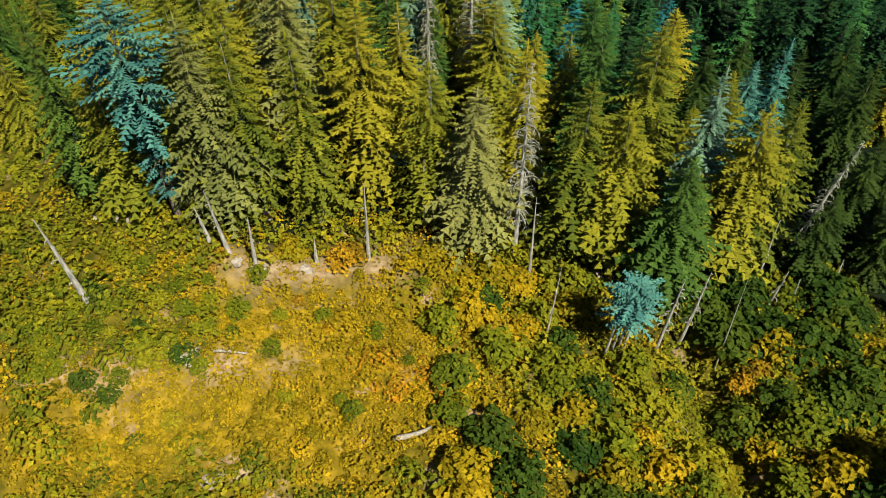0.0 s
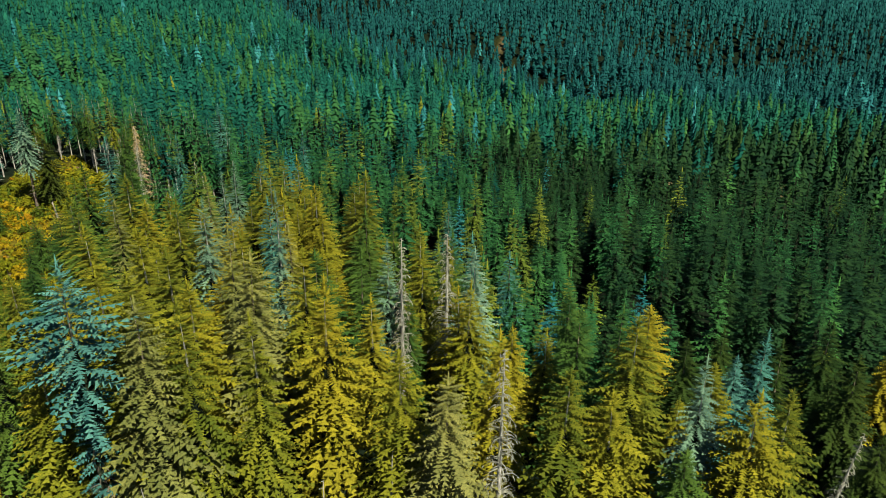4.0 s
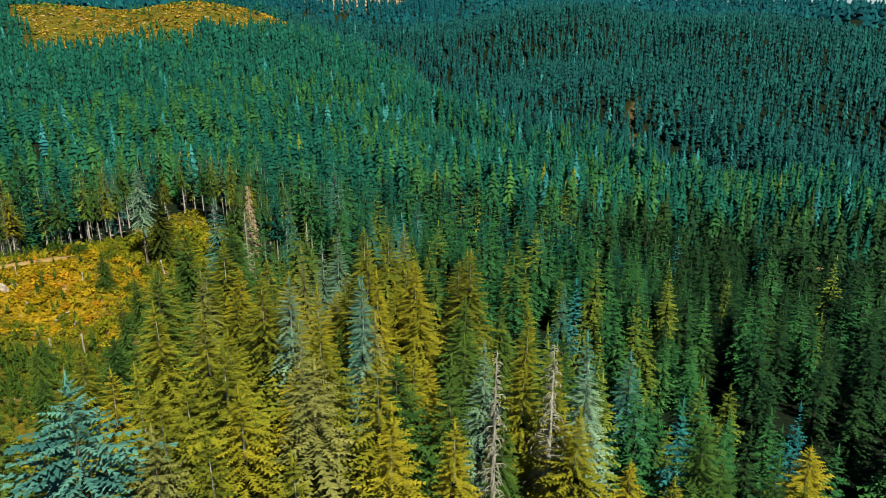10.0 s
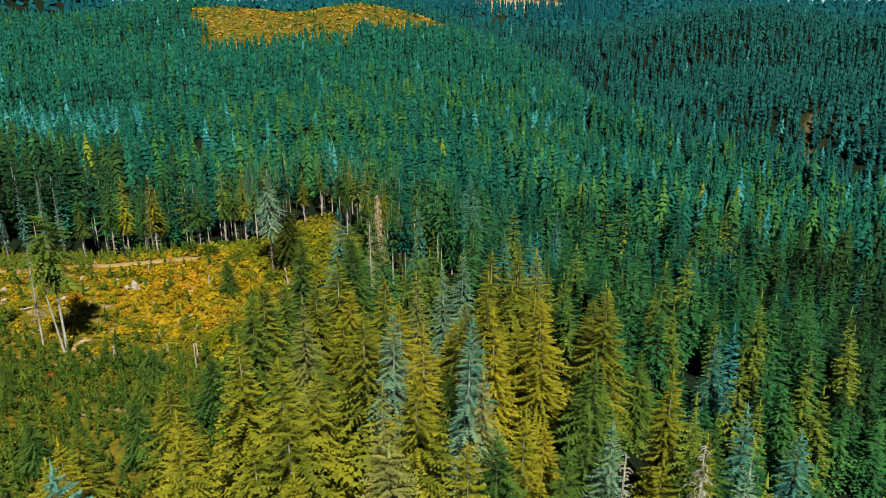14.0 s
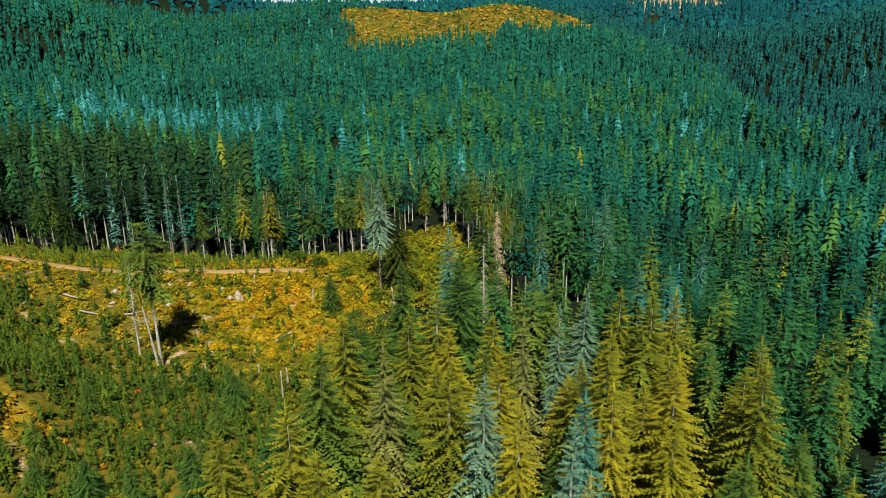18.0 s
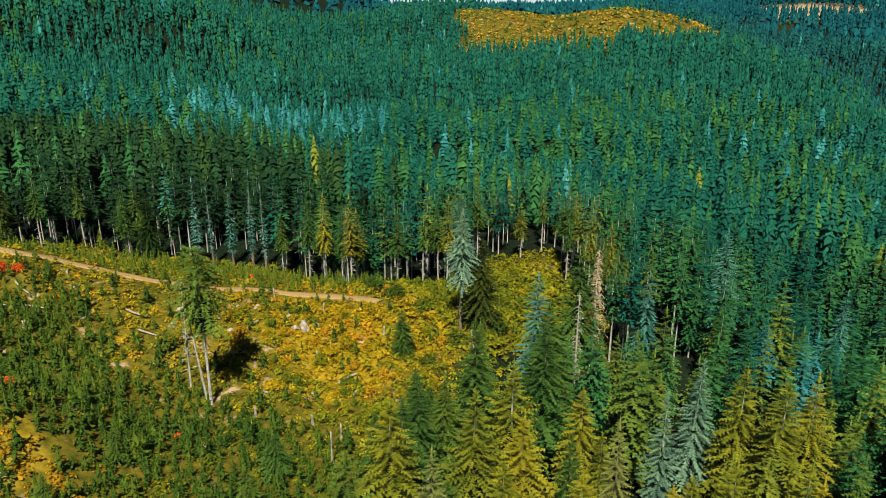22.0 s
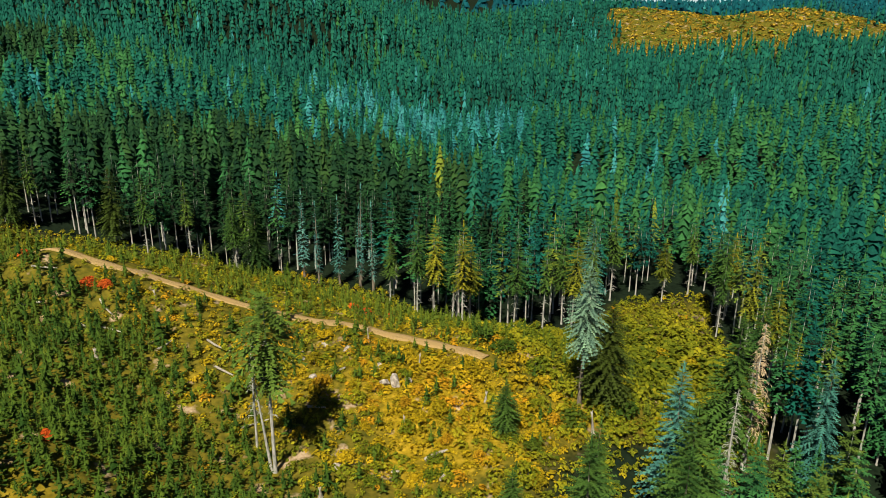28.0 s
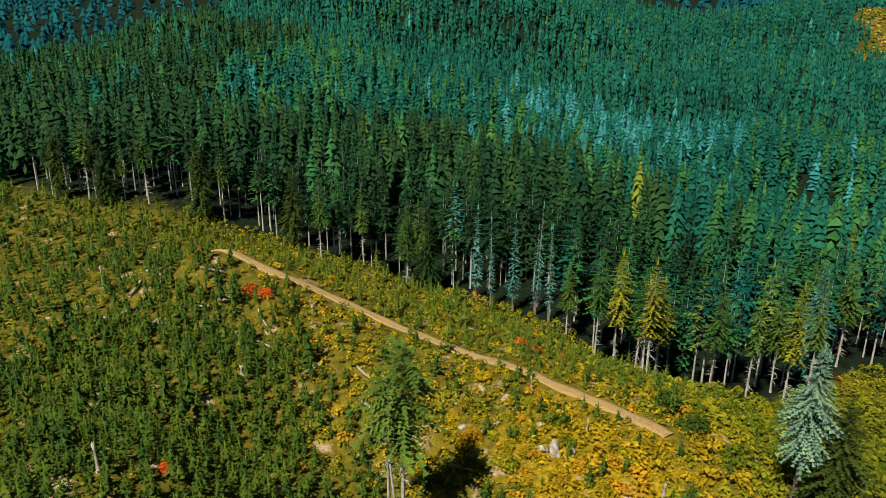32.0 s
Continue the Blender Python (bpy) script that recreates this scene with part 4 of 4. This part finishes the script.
    size = rng.uniform(0.55, 1.25, n) * (1 + 0.35 * np.exp(-(((x + 125) / 22) ** 2 + ((y - 203) / 14) ** 2)) + 1.5 * np.exp(-(((x + 110) / 30) ** 2 + ((y - 262) / 34) ** 2))) * np.where((kind == 2) & (y < 62), 1.35, 1.0)
    size *= np.where((y < 62) & (kind != 2) & (x < 0), 0.9, 1.0)
    pick = rng.integers(0, 6, n) + np.where(y < 66, 0, 6)
    near = fine + plain
    z, turn, tint = planted(x, y, -0.1), rng.uniform(0, 6.28, n), np.clip(rng.normal(0.5, 0.25, n) + 0.2 * broad - 0.4 * np.clip((170 - y) / 14, 0, 1) * (x < -70), 0, 1)
    tint = np.clip(tint - 0.4 * np.exp(-(((x + 108) / 30) ** 2 + ((y - 262) / 32) ** 2)), 0, 1)
    for k, (name, leaf, label) in enumerate((("golden_brush", BRUSH_GOLD, "golden yellow autumn brush on the felled slope"),
                                             ("orange_brush", BRUSH_ORANGE, "rust orange autumn brush on the felled slope"),
                                             ("green_brush", BRUSH_GREEN, "olive green brush on the felled slope"))):
        m = kind == k
        v, t, c, slot = spread(near, x[m], y[m], z[m], np.stack([size[m], size[m]], -1), turn[m], tint[m], pick[m])
        tagged(new(name, mesh_of(name, v, t, [leaf], tint=c)), label, "brush", kind="stuff")
    # low golden grass between the bushes
    tufts = [bush_shape(rng, 11, 0.85, 0.4, 0.24) for _ in range(5)]
    x, y = scatter(-180, 80, 2, 246, 1.25, 13)
    open_bank = np.exp(-(((x + 128) / 30) ** 2 + ((y - 200) / 20) ** 2)) + np.exp(-(((x + 20) / 42) ** 2 + ((y - 34) / 24) ** 2))
    keep = (inside(x, y, FELLED) | (np.hypot(x + 62, y - 168) < 12) | inside(x, y - 3, FELLED)) & (rng.random(len(x)) < 1.3 * open_bank - 0.25) & (distance_to(x, y, ROAD_LINE) > 2.3)
    x, y = x[keep], y[keep]
    n = len(x)
    tint = np.clip(rng.normal(0.5, 0.2, n) + 0.3 * swell(x, y, 5, 1.0), 0, 1)
    s = rng.uniform(0.7, 1.3, n)
    v, t, c, slot = spread(tufts, x, y, planted(x, y, -0.05), np.stack([s, s], -1), rng.uniform(0, 6.28, n), tint, rng.integers(0, 5, n))
    tagged(new("golden_grass", mesh_of("golden_grass", v, t, [BRUSH_GOLD], tint=c)), "dry golden grass and ferns on the open bank", "grass", kind="stuff")
    # young firs
    firs = []
    for i in range(5):
        v, t, slot = fir_crown(rng, 3.2, 0.1, rng.uniform(1.0, 1.3), 6, 4, 1, "cone", 0.3, 0.04, 0.6, heart=0)
        v[-4, 2], v[-3:, 2] = 3.5, 2.6
        v[-3:, :2] *= 0.5
        firs.append((v, t))
    x, y = scatter(-400, 60, -70, 262, 2.2, 14)
    away = distance_to(x, y, ROAD_LINE)
    seen = (x < -66) & (y > 96)
    keep = inside(x, y, FELLED) & (away > 2.4) & (seen | (y < 0) | (x < -92))
    clump = np.clip(swell(x, y, 9, 6.0) - 0.35, 0, 1)
    lower = np.clip((172 - y - 6 * swell(x, y, 11, 2.0)) / 16, 0, 1) * np.clip((x + 235) / 20, 0.35, 1)
    # the strip between the road and the woods
    verge = np.clip((y - 222 - 0.55 * np.minimum(x + 130, 0)) / 8, 0, 1)
    orange = np.exp(-(((x + 126) / 9) ** 2 + ((y - 122) / 9) ** 2))
    keep &= rng.random(len(x)) < np.where(seen, 1.0, 0.2) * np.maximum(np.maximum(0.10 + 0.45 * clump, lower * (0.95 + 0.3 * swell(x, y, 6, 4.0)) - 0.7 * orange), 0.38 * verge)
    x, y = x[keep], y[keep]
    n = len(x)
    s = rng.uniform(0.45, 1.3, n) * np.where(y < 168, 1.2, 1.0) * (1 + 0.5 * (rng.random(n) < 0.05)) * (0.8 + 0.4 * np.clip((-x - 60) / 120, 0, 1))
    verge = np.clip((y - 222 - 0.55 * np.minimum(x + 130, 0)) / 8, 0, 1)
    tint = np.clip(rng.normal(0.4, 0.25, n) + 0.2 * swell(x, y, 17, 3.0) + 0.5 * verge, 0, 1)
    v, t, c, slot = spread(firs, x, y, planted(x, y, -0.05), np.stack([s, s], -1), rng.uniform(0, 6.28, n), tint, rng.integers(0, 5, n))
    tagged(new("young_firs", mesh_of("young_firs", v, t, [YOUNG], tint=c)), "thickly planted young firs on the felled slope", "young trees", kind="stuff")
    # tall leafy bushes over the gully, and round ones on the bank
    plan = []
    gx, gy = scatter(2, 64, 8, 52, 5.4, 16)
    for px, py in zip(gx, gy):
        if inside(np.array([px]), np.array([py - 3]), FELLED)[0] and abs(px - 34 - (40 - py) * 0.12) > 3.4 and math.hypot(px - 24, py - 39.5) > 5:
            r = rng.random()
            far = px > 36
            leaf = BUSH_DARK if r < (0.75 if far else 0.14) else BUSH_GREEN if r < (0.92 if far else 0.6) else BUSH_GOLD
            plan.append((px, py, rng.uniform(0.9, 1.5) * (1.2 if far else 1.0), leaf))
    for px, py in zip(*scatter(-166, -96, 174, 214, 6.6, 17)):
        if inside(np.array([px]), np.array([py]), FELLED)[0] and distance_to(px, py, ROAD_LINE) > 4 and rng.random() < 0.8:
            r = rng.random()
            plan.append((px, py, rng.uniform(0.4, 0.95), BUSH_GOLD if r < 0.45 else BUSH_RUST if r < 0.54 else BUSH_GREEN))
    for px, py in zip(*scatter(-140, -72, 176, 275, 6.6, 18)):
        if (py > 222 and inside(np.array([px]), np.array([py - 2]), FELLED)[0] or px > -104 and py < 236) and rng.random() < 0.85:
            plan.append((px, py, rng.uniform(0.7, 1.3), BUSH_GREEN if rng.random() < 0.7 else BUSH_DARK if rng.random() < 0.5 else BUSH_GOLD))
    for px, py in zip(*scatter(-54, -24, 32, 54, 3.4, 19)):
        if ((px + 39) / 14) ** 2 + ((py - 42.5) / 10) ** 2 < 1:
            plan.append((px, py, rng.uniform(0.4, 0.7), BUSH_GREEN if rng.random() < 0.75 else BUSH_DARK))
    for px, py in zip(*scatter(-22, 8, 12, 54, 6.5, 20)):
        if rng.random() < 0.55:
            plan.append((px, py, rng.uniform(0.3, 0.6), BUSH_GREEN if rng.random() < 0.6 else BUSH_GOLD))
    plan += [(-12.7, 53.5, 1.0, BUSH_RUST), (-11, 54.5, 0.8, BUSH_RUST), (-0.9, 52.7, 1.1, BUSH_GOLD), (-3.3, 51.9, 0.9, BUSH_GOLD), (-20.5, 55.1, 0.9, BUSH_GOLD), (-19, 54, 0.7, BUSH_GOLD),
             (43, 33.9, 0.9, BUSH_RUST), (40.9, 32.2, 0.8, BUSH_RUST)]
    leafy_bushes(rng, plan)
    # brush on the far cut
    wide = [bush_shape(rng, 14, 3.6, 2.0, 1.2) for _ in range(4)]
    x, y = scatter(-640, -240, 840, 1140, 6.5, 15)
    keep = far_cut(x, y)
    x, y = x[keep], y[keep]
    n = len(x)
    x, y = x + rng.uniform(-4, 4, n), y + rng.uniform(-4, 4, n)
    green = rng.random(n) < 0.3 + 0.4 * swell(x, y, 24, 1.5)
    size, turn, tint, pick = rng.uniform(0.35, 1.4, n), rng.uniform(0, 6.28, n), rng.random(n), rng.integers(0, 4, n)
    for m, leaf, label in ((~green, BRUSH_OCHRE, "ochre autumn brush on a far felled hillside"), (green, WOODS_OLIVE, "olive green brush on a far felled hillside")):
        v, t, c, slot = spread(wide, x[m], y[m], planted(x[m], y[m]), np.stack([size[m], size[m]], -1), turn[m], tint[m], pick[m])
        tagged(new("far_brush", mesh_of("far_brush", v, t, [leaf], tint=c)), label, "brush", kind="stuff")
    m = rng.random(n) < 0.05 + 0.14 * np.clip((y * 0.75 - x * 0.35 - 905) / -60, 0, 1)
    size = rng.uniform(1.2, 4.0, m.sum())
    v, t, c, slot = spread(firs, x[m] + 3, y[m], planted(x[m] + 3, y[m]), np.stack([size, size], -1), turn[m], tint[m], pick[m])
    tagged(new("far_young_firs", mesh_of("far_young_firs", v, t, [WOODS_GREEN], tint=c)), "small green firs scattered over a far felled hillside", "young trees", kind="stuff")


grow_cut()

# ---------------------------------------------------------------- poles, snags, logs, stones
def thing_tilt(x, y, lean=0.0, bearing=0.0, lift=0.0):
    """Standing at x, y on the ground, leaning by some degrees towards a bearing (degrees from east)."""
    b = radians(bearing)
    axis_ = Vector((-math.sin(b), math.cos(b), 0))
    return Matrix.Translation((x, y, ground_z(x, y) + lift)) @ Matrix.Rotation(radians(lean), 4, axis_)


def dead_tree(name, x, y, high, thick, wood, bark, label, limbs, lean=0.0, bearing=0.0, bare=0.15, reach=0.085, seed=0):
    """A standing dead conifer: trunk, and limbs hung with thin twigs."""
    rng = np.random.default_rng(300 + seed)
    ob = empty(name, thing_tilt(x, y, lean, bearing), label, "dead tree", "dead trees")
    v, t = trunk_mesh(rng, high, thick, 0, 8, 0, 0.12)
    part("trunk", mesh_of("trunk", v, t, [bark]), ob)
    if limbs:
        v, t = [], []
        for i in range(limbs):
            f = bare + (1 - bare) * (i + rng.random()) / limbs
            a, long = rng.uniform(0, 6.2832), high * reach * (1.08 - f) ** 0.7 * rng.uniform(0.45, 1.15)
            d, s = np.array([math.cos(a), math.sin(a), 0.0]), np.array([-math.sin(a), math.cos(a), 0.0])
            o = np.array([0, 0, high * f])
            m, e = o + d * long * 0.55 + [0, 0, 0.06 * long], o + d * long + [0, 0, -0.32 * long]
            w = 0.05 + 0.012 * long
            k = len(v)
            v += [o + s * w, o - s * w, m + s * w * 0.8, m - s * w * 0.8, e, o - [0, 0, 2.2 * w], m - [0, 0, 1.8 * w]]
            t += [(k, k + 2, k + 1), (k + 1, k + 2, k + 3), (k + 2, k + 4, k + 3), (k, k + 5, k + 2), (k + 5, k + 6, k + 2),
                  (k + 1, k + 3, k + 5), (k + 5, k + 3, k + 6), (k + 6, k + 4, k + 2), (k + 3, k + 4, k + 6)]
            for _ in range(5):
                q = rng.uniform(0.3, 0.98)
                p = o + d * long * q + np.array([0, 0, -0.3 * long * q * q])
                hang = p + (s * rng.uniform(-0.5, 0.5) + d * 0.2) * long * 0.4 - np.array([0, 0, long * rng.uniform(0.08, 0.3)])
                k = len(v)
                v += [p + d * 0.06, p - d * 0.06, hang + s * 0.03, hang - s * 0.03]
                t += [(k, k + 1, k + 2), (k + 1, k + 3, k + 2)]
        part("dead_crown", mesh_of("dead_crown", np.array(v), np.array(t), [wood]), ob)
    return ob


dead_tree("dead_fir", -79, 243, 34, 0.5, TAN_WOOD, PALE_BARK, "dead tan-coloured fir tree with hanging bare branches", 250, bare=0.3, reach=0.15, seed=1)
dead_tree("dead_fir", 11, 96, 37, 0.45, GREY_WOOD, PALE_BARK, "dead grey fir tree hung with pale lichen", 190, bare=0.3, reach=0.12, seed=2)
dead_tree("dead_fir", 3, 88, 36, 0.45, GREY_WOOD, PALE_BARK, "dead grey fir tree hung with pale lichen", 150, bare=0.35, reach=0.1, seed=3)
dead_tree("dead_fir", 13, 57, 34, 0.4, GREY_WOOD, PALE_BARK, "thin grey fir tree hung with pale lichen", 170, bare=0.2, reach=0.12, seed=4)
dead_tree("dead_fir", 54, 52, 27, 0.35, GREY_WOOD, PALE_BARK, "dead grey fir tree with thin bare branches", 110, 6, -60, 0.3, 0.1, 5)
dead_tree("dead_fir", -171, 249, 27, 0.3, GREY_WOOD, PALE_BARK, "dead whitish fir tree among the trees beside the cut", 120, bare=0.3, reach=0.11, seed=6)
dead_tree("dead_fir", -71, 214, 33, 0.4, GREY_WOOD, PALE_BARK, "dead pale fir tree with thin bare branches", 120, bare=0.3, reach=0.1, seed=7)

# bare snags and poles at the front edge and in the cut: east, north, height, thickness, lean, bearing, limbs
SNAGS = [(-44.8, 45.1, 15.5, 0.42, 3, 180, 14), (-30.7, 54.8, 6.4, 0.3, 5, 180, 10), (-28.1, 53, 11.6, 0.32, 3, 190, 9), (-24.5, 51.1, 9.6, 0.32, 4, 16, 10),
         (-16.6, 53.4, 5.5, 0.3, 3, 10, 4), (-9.2, 54, 15, 0.3, 2, 4, 8), (-0.5, 60.3, 13.7, 0.26, 1, 0, 4), (14.2, 51.4, 17.5, 0.27, 1, 165, 4),
         (14.5, 40.5, 16.5, 0.15, 2, -18, 3), (30.7, 39.3, 16, 0.3, 2, -31, 22), (34.6, 40.4, 17, 0.3, 2, -33, 26), (39, 36.5, 19, 0.12, 3, 142, 0),
         (50.3, 50.3, 12.1, 0.2, 3, 142, 5), (49.3, 44.6, 8.7, 0.22, 3, -40, 10), (52.9, 44.6, 5.9, 0.18, 4, 138, 5), (60.5, 46.9, 6.5, 0.22, 5, 135, 9)]
for i, (x, y, high, thick, lean, bearing, limbs) in enumerate(SNAGS):
    dead_tree("snag", x, y, high, thick, PALE_BARK, PALE_BARK, "weathered grey snag with a few broken limbs", limbs, lean, bearing, 0.3, 0.12, 20 + i)

# tall dead trunks beside the lone fir of the cut
dead_tree("bare_pole", -135.6, 163.2, 25, 0.3, PALE_BARK, PALE_BARK, "tall leaning pale dead trunk beside the lone fir", 4, 6, 218, 0.5, 0.05, seed=51)
dead_tree("dead_fir", -143.3, 164.6, 27, 0.26, GREY_WOOD, PALE_BARK, "dead grey fir with thin twigs in the cut", 90, 1, 20, 0.3, 0.09, seed=52)


def tufted_fir():
    """The lone fir left in the cut: a long bare trunk under a short ragged crown."""
    rng = np.random.default_rng(61)
    ob = empty("lone_fir", thing_tilt(-135.0, 163.6), "lone tall fir with a short ragged crown amid the cut", "tree")
    v, t = trunk_mesh(rng, 36, 0.36, 0, 8, 18, 0.06, (0.35, 0.6))
    part("trunk", mesh_of("trunk", v, t, [PALE_BARK]), ob)
    v, t, slot = fir_crown(rng, 37.0, 18.0, 5.7, 24, 11, 6, "round", 0.5, 0.16, 0.4, 0.35)
    part("crown", mesh_of("crown", v, t, [GREEN, SHADE_TWIGS], slots=slot), ob)


def leaning_pine():
    """The blue-grey pine above the gully, on several leaning stems."""
    rng = np.random.default_rng(62)
    ob = empty("pine_tree", thing_tilt(24, 38), "bushy blue-grey pine on four slender leaning trunks", "tree")
    for dx, lean in ((-1.8, 0.06), (-0.8, 0.05), (0.3, 0.04), (1.3, 0.07)):
        v, t = trunk_mesh(rng, 11, 0.22, lean, 7, 0, 0.2)
        part("trunk", mesh_of("trunk", v + np.array([dx, dx * 0.4, 0]), t, [PALE_BARK]), ob)
    v, t, slot = fir_crown(rng, 15.0, 6.4, 3.9, 15, 12, 6, "round", 0.2, 0.12, 0.4, 0.3)
    part("crown", mesh_of("crown", v + np.array([0.6, 0, 0]), t, [FROST, SHADE_TWIGS], slots=slot), ob)


def log_shape(rng, long, thick, crook):
    """A felled trunk lying along x, split and frayed at its ends."""
    sides, rings, v, t = 8, 6, [], []
    for r in range(rings):
        f = r / (rings - 1)
        for s in range(sides):
            a = 6.2832 * s / sides
            q = thick * (1 - 0.35 * f) * rng.uniform(0.85, 1.12)
            v.append(((f - 0.5) * long + (rng.uniform(-0.3, 0.3) if r in (0, rings - 1) else 0), math.cos(a) * q + crook * math.sin(f * 3.1), math.sin(a) * q + thick * 0.7))
    for r in range(rings - 1):
        for s in range(sides):
            a, b = r * sides + s, r * sides + (s + 1) % sides
            t += [(a, a + sides, b + sides), (a, b + sides, b)]
    for base in (0, (rings - 1) * sides):
        t += [(base, base + s, base + s + 1) if base else (base, base + s + 1, base + s) for s in range(1, sides - 1)]
    return np.array(v), np.array(t)


def lay_log(x, y, long, thick, turn, seed, label="bleached grey log lying in the brush"):
    rng = np.random.default_rng(400 + seed)
    dx, dy = math.cos(radians(turn)) * long / 2, math.sin(radians(turn)) * long / 2
    slope = math.degrees(math.atan2(ground_z(x + dx, y + dy) - ground_z(x - dx, y - dy), long))
    ob = new("log", mesh_of("log", *log_shape(rng, long, thick, rng.uniform(-0.4, 0.4)), [LOG_WOOD]))
    ob.matrix_basis = Matrix.Translation((x, y, ground_z(x, y) + 0.5)) @ pose(0, 0, 0, 0, 0, turn) @ pose(0, 0, 0, 0, -slope, 0)
    return tagged(ob, label, "log", "logs in the cut")


LOGS = [(-201, 154, 7, 0.35, 20), (-216, 146, 6, 0.4, 70), (-229, 122, 8, 0.5, 10), (-226, 153, 6, 0.3, 60), (-222, 128, 9, 0.45, 100),
        (-118, 190, 5, 0.4, 65), (-113, 187, 4.5, 0.35, 120), (-206, 160, 6, 0.3, 5), (-196, 158, 8, 0.28, 30), (-185, 165, 5, 0.3, 110),
        (-170, 172, 6, 0.3, 15), (-160, 178, 5, 0.3, 60), (-165, 190, 4, 0.35, 150), (-235, 135, 7, 0.4, 150), (-213, 138, 5, 0.3, 40),
        (-150, 168, 6, 0.25, 80), (-180, 176, 7, 0.3, 20), (-151, 190, 5, 0.3, 100), (-145, 180, 4, 0.3, 30), (-240, 140, 6, 0.4, 20),
        (-158, 118, 3, 0.3, 10), (-5, 25, 4.5, 0.35, 15), (-32, 37, 3, 0.4, 30), (-27, 37.5, 4, 0.2, -5), (28, 29, 9, 0.2, 120), (34, 34, 6, 0.25, -30), (-12, 58, 5, 0.3, -50), (46, 46, 6, 0.2, -10)]
for i, spec in enumerate(LOGS):
    lay_log(*spec, i)


def stump(x, y, high, thick, seed):
    rng = np.random.default_rng(500 + seed)
    v, t = trunk_mesh(rng, high, thick, 0, 9, 0, 0.75)
    k = len(v)
    v = np.r_[v, [[0, 0, high * 1.02]]]
    t = np.r_[t, [(k, k - 9 + s, k - 9 + (s + 1) % 9) for s in range(9)]]
    v[-10:-1, 2] += rng.uniform(-0.2, 0.5, 9)
    ob = new("stump", mesh_of("stump", v, t, [LOG_WOOD]))
    ob.matrix_basis = thing_tilt(x, y, rng.uniform(0, 8), rng.uniform(0, 360), 0.1)
    tagged(ob, "splintered pale tree stump in the brush", "stump", "stumps in the cut")


for i, (x, y, high, thick) in enumerate([(-151, 121, 4.5, 0.35), (-140, 205, 3, 0.3), (-128, 190, 2.5, 0.35), (-186, 150, 2, 0.5), (-205, 172, 2, 0.45),
                                         (-98, 214, 5, 0.35), (-244, 128, 6, 0.3), (-231, 141, 3, 0.3), (-120, 206, 2, 0.35), (-160, 206, 3.5, 0.25),
                                         (-110, 170, 2.5, 0.4), (-122, 165, 2, 0.4), (-100, 168, 4, 0.3), (-95, 160, 7, 0.25)]):
    stump(x, y, high, thick, i)


def boulder(x, y, wide, high, seed, label="pale broken rock showing through the brush", name="boulder"):
    """A cracked outcrop: a lumpy stone with flat broken faces."""
    rng = np.random.default_rng(600 + seed)
    bm = bmesh.new()
    bmesh.ops.create_icosphere(bm, subdivisions=2, radius=1.0)
    cuts = [Vector(rng.normal(0, 1, 3)).normalized() for _ in range(9)]
    for p in bm.verts:
        for c in cuts:
            d = p.co.dot(c)
            if d > 0.62:
                p.co -= c * (d - 0.62)
        p.co *= rng.uniform(0.93, 1.07)
        p.co.x, p.co.y, p.co.z = p.co.x * wide, p.co.y * wide * 0.7, p.co.z * high
    me = bpy.data.meshes.new(name)
    bm.to_mesh(me)
    bm.free()
    me.materials.append(STONE)
    ob = new(name, me)
    ob.matrix_basis = thing_tilt(x, y, rng.uniform(0, 15), rng.uniform(0, 360), high * 0.35) @ pose(0, 0, 0, 0, 0, rng.uniform(0, 360))
    tagged(ob, label, "rock", "rocks in the cut")


for i, (x, y, wide, high) in enumerate([(-139, 197, 2.0, 2.0), (-140.5, 195, 1.6, 1.6), (-137.5, 199, 1.4, 1.4), (-147, 199, 1.2, 1.3), (-155, 186, 1.4, 0.8),
                                        (-170, 180, 1.2, 0.7), (-176, 186, 1.6, 0.7), (-159, 199, 2.2, 0.8), (-166, 197, 1.5, 0.7),
                                        (-120, 181, 1.2, 0.7), (-127, 172, 1.3, 0.7), (24, 51, 1.8, 1.5), (-42, 59.5, 1.0, 0.8), (-44, 60, 0.8, 1.0), (-47, 61, 0.9, 1.0), (-32, 36.5, 0.9, 0.5),
                                        (-24, 51, 1.6, 0.5), (-27, 51.5, 1.4, 0.4), (-28, 22, 2.0, 0.5), (-18, 52, 1.3, 0.6), (34, 22, 1.4, 0.6)]):
    boulder(x, y, wide, high, i)


def red_bush(x, y, wide, high, seed):
    rng = np.random.default_rng(700 + seed)
    v, t = bush_shape(rng, 240, wide, high, 0.3)
    ob = new("red_bush", mesh_of("red_bush", v, t, [BRUSH_RED]))
    ob.matrix_basis = thing_tilt(x, y)
    tagged(ob, "scarlet autumn vine maple bush in the cut", "bush", "red bushes in the cut")


for i, spec in enumerate([(-216, 160, 2.6, 2.2), (-213, 163, 1.8, 1.8), (-188, 222, 2.0, 1.6), (-184, 224, 1.5, 1.3), (-178, 228, 1.4, 1.2), (-150, 130, 1.1, 1.4), (-128, 150, 1.0, 1.2), (-240, 152, 1.6, 1.5)]):
    red_bush(*spec, i)
tufted_fir()
leaning_pine()
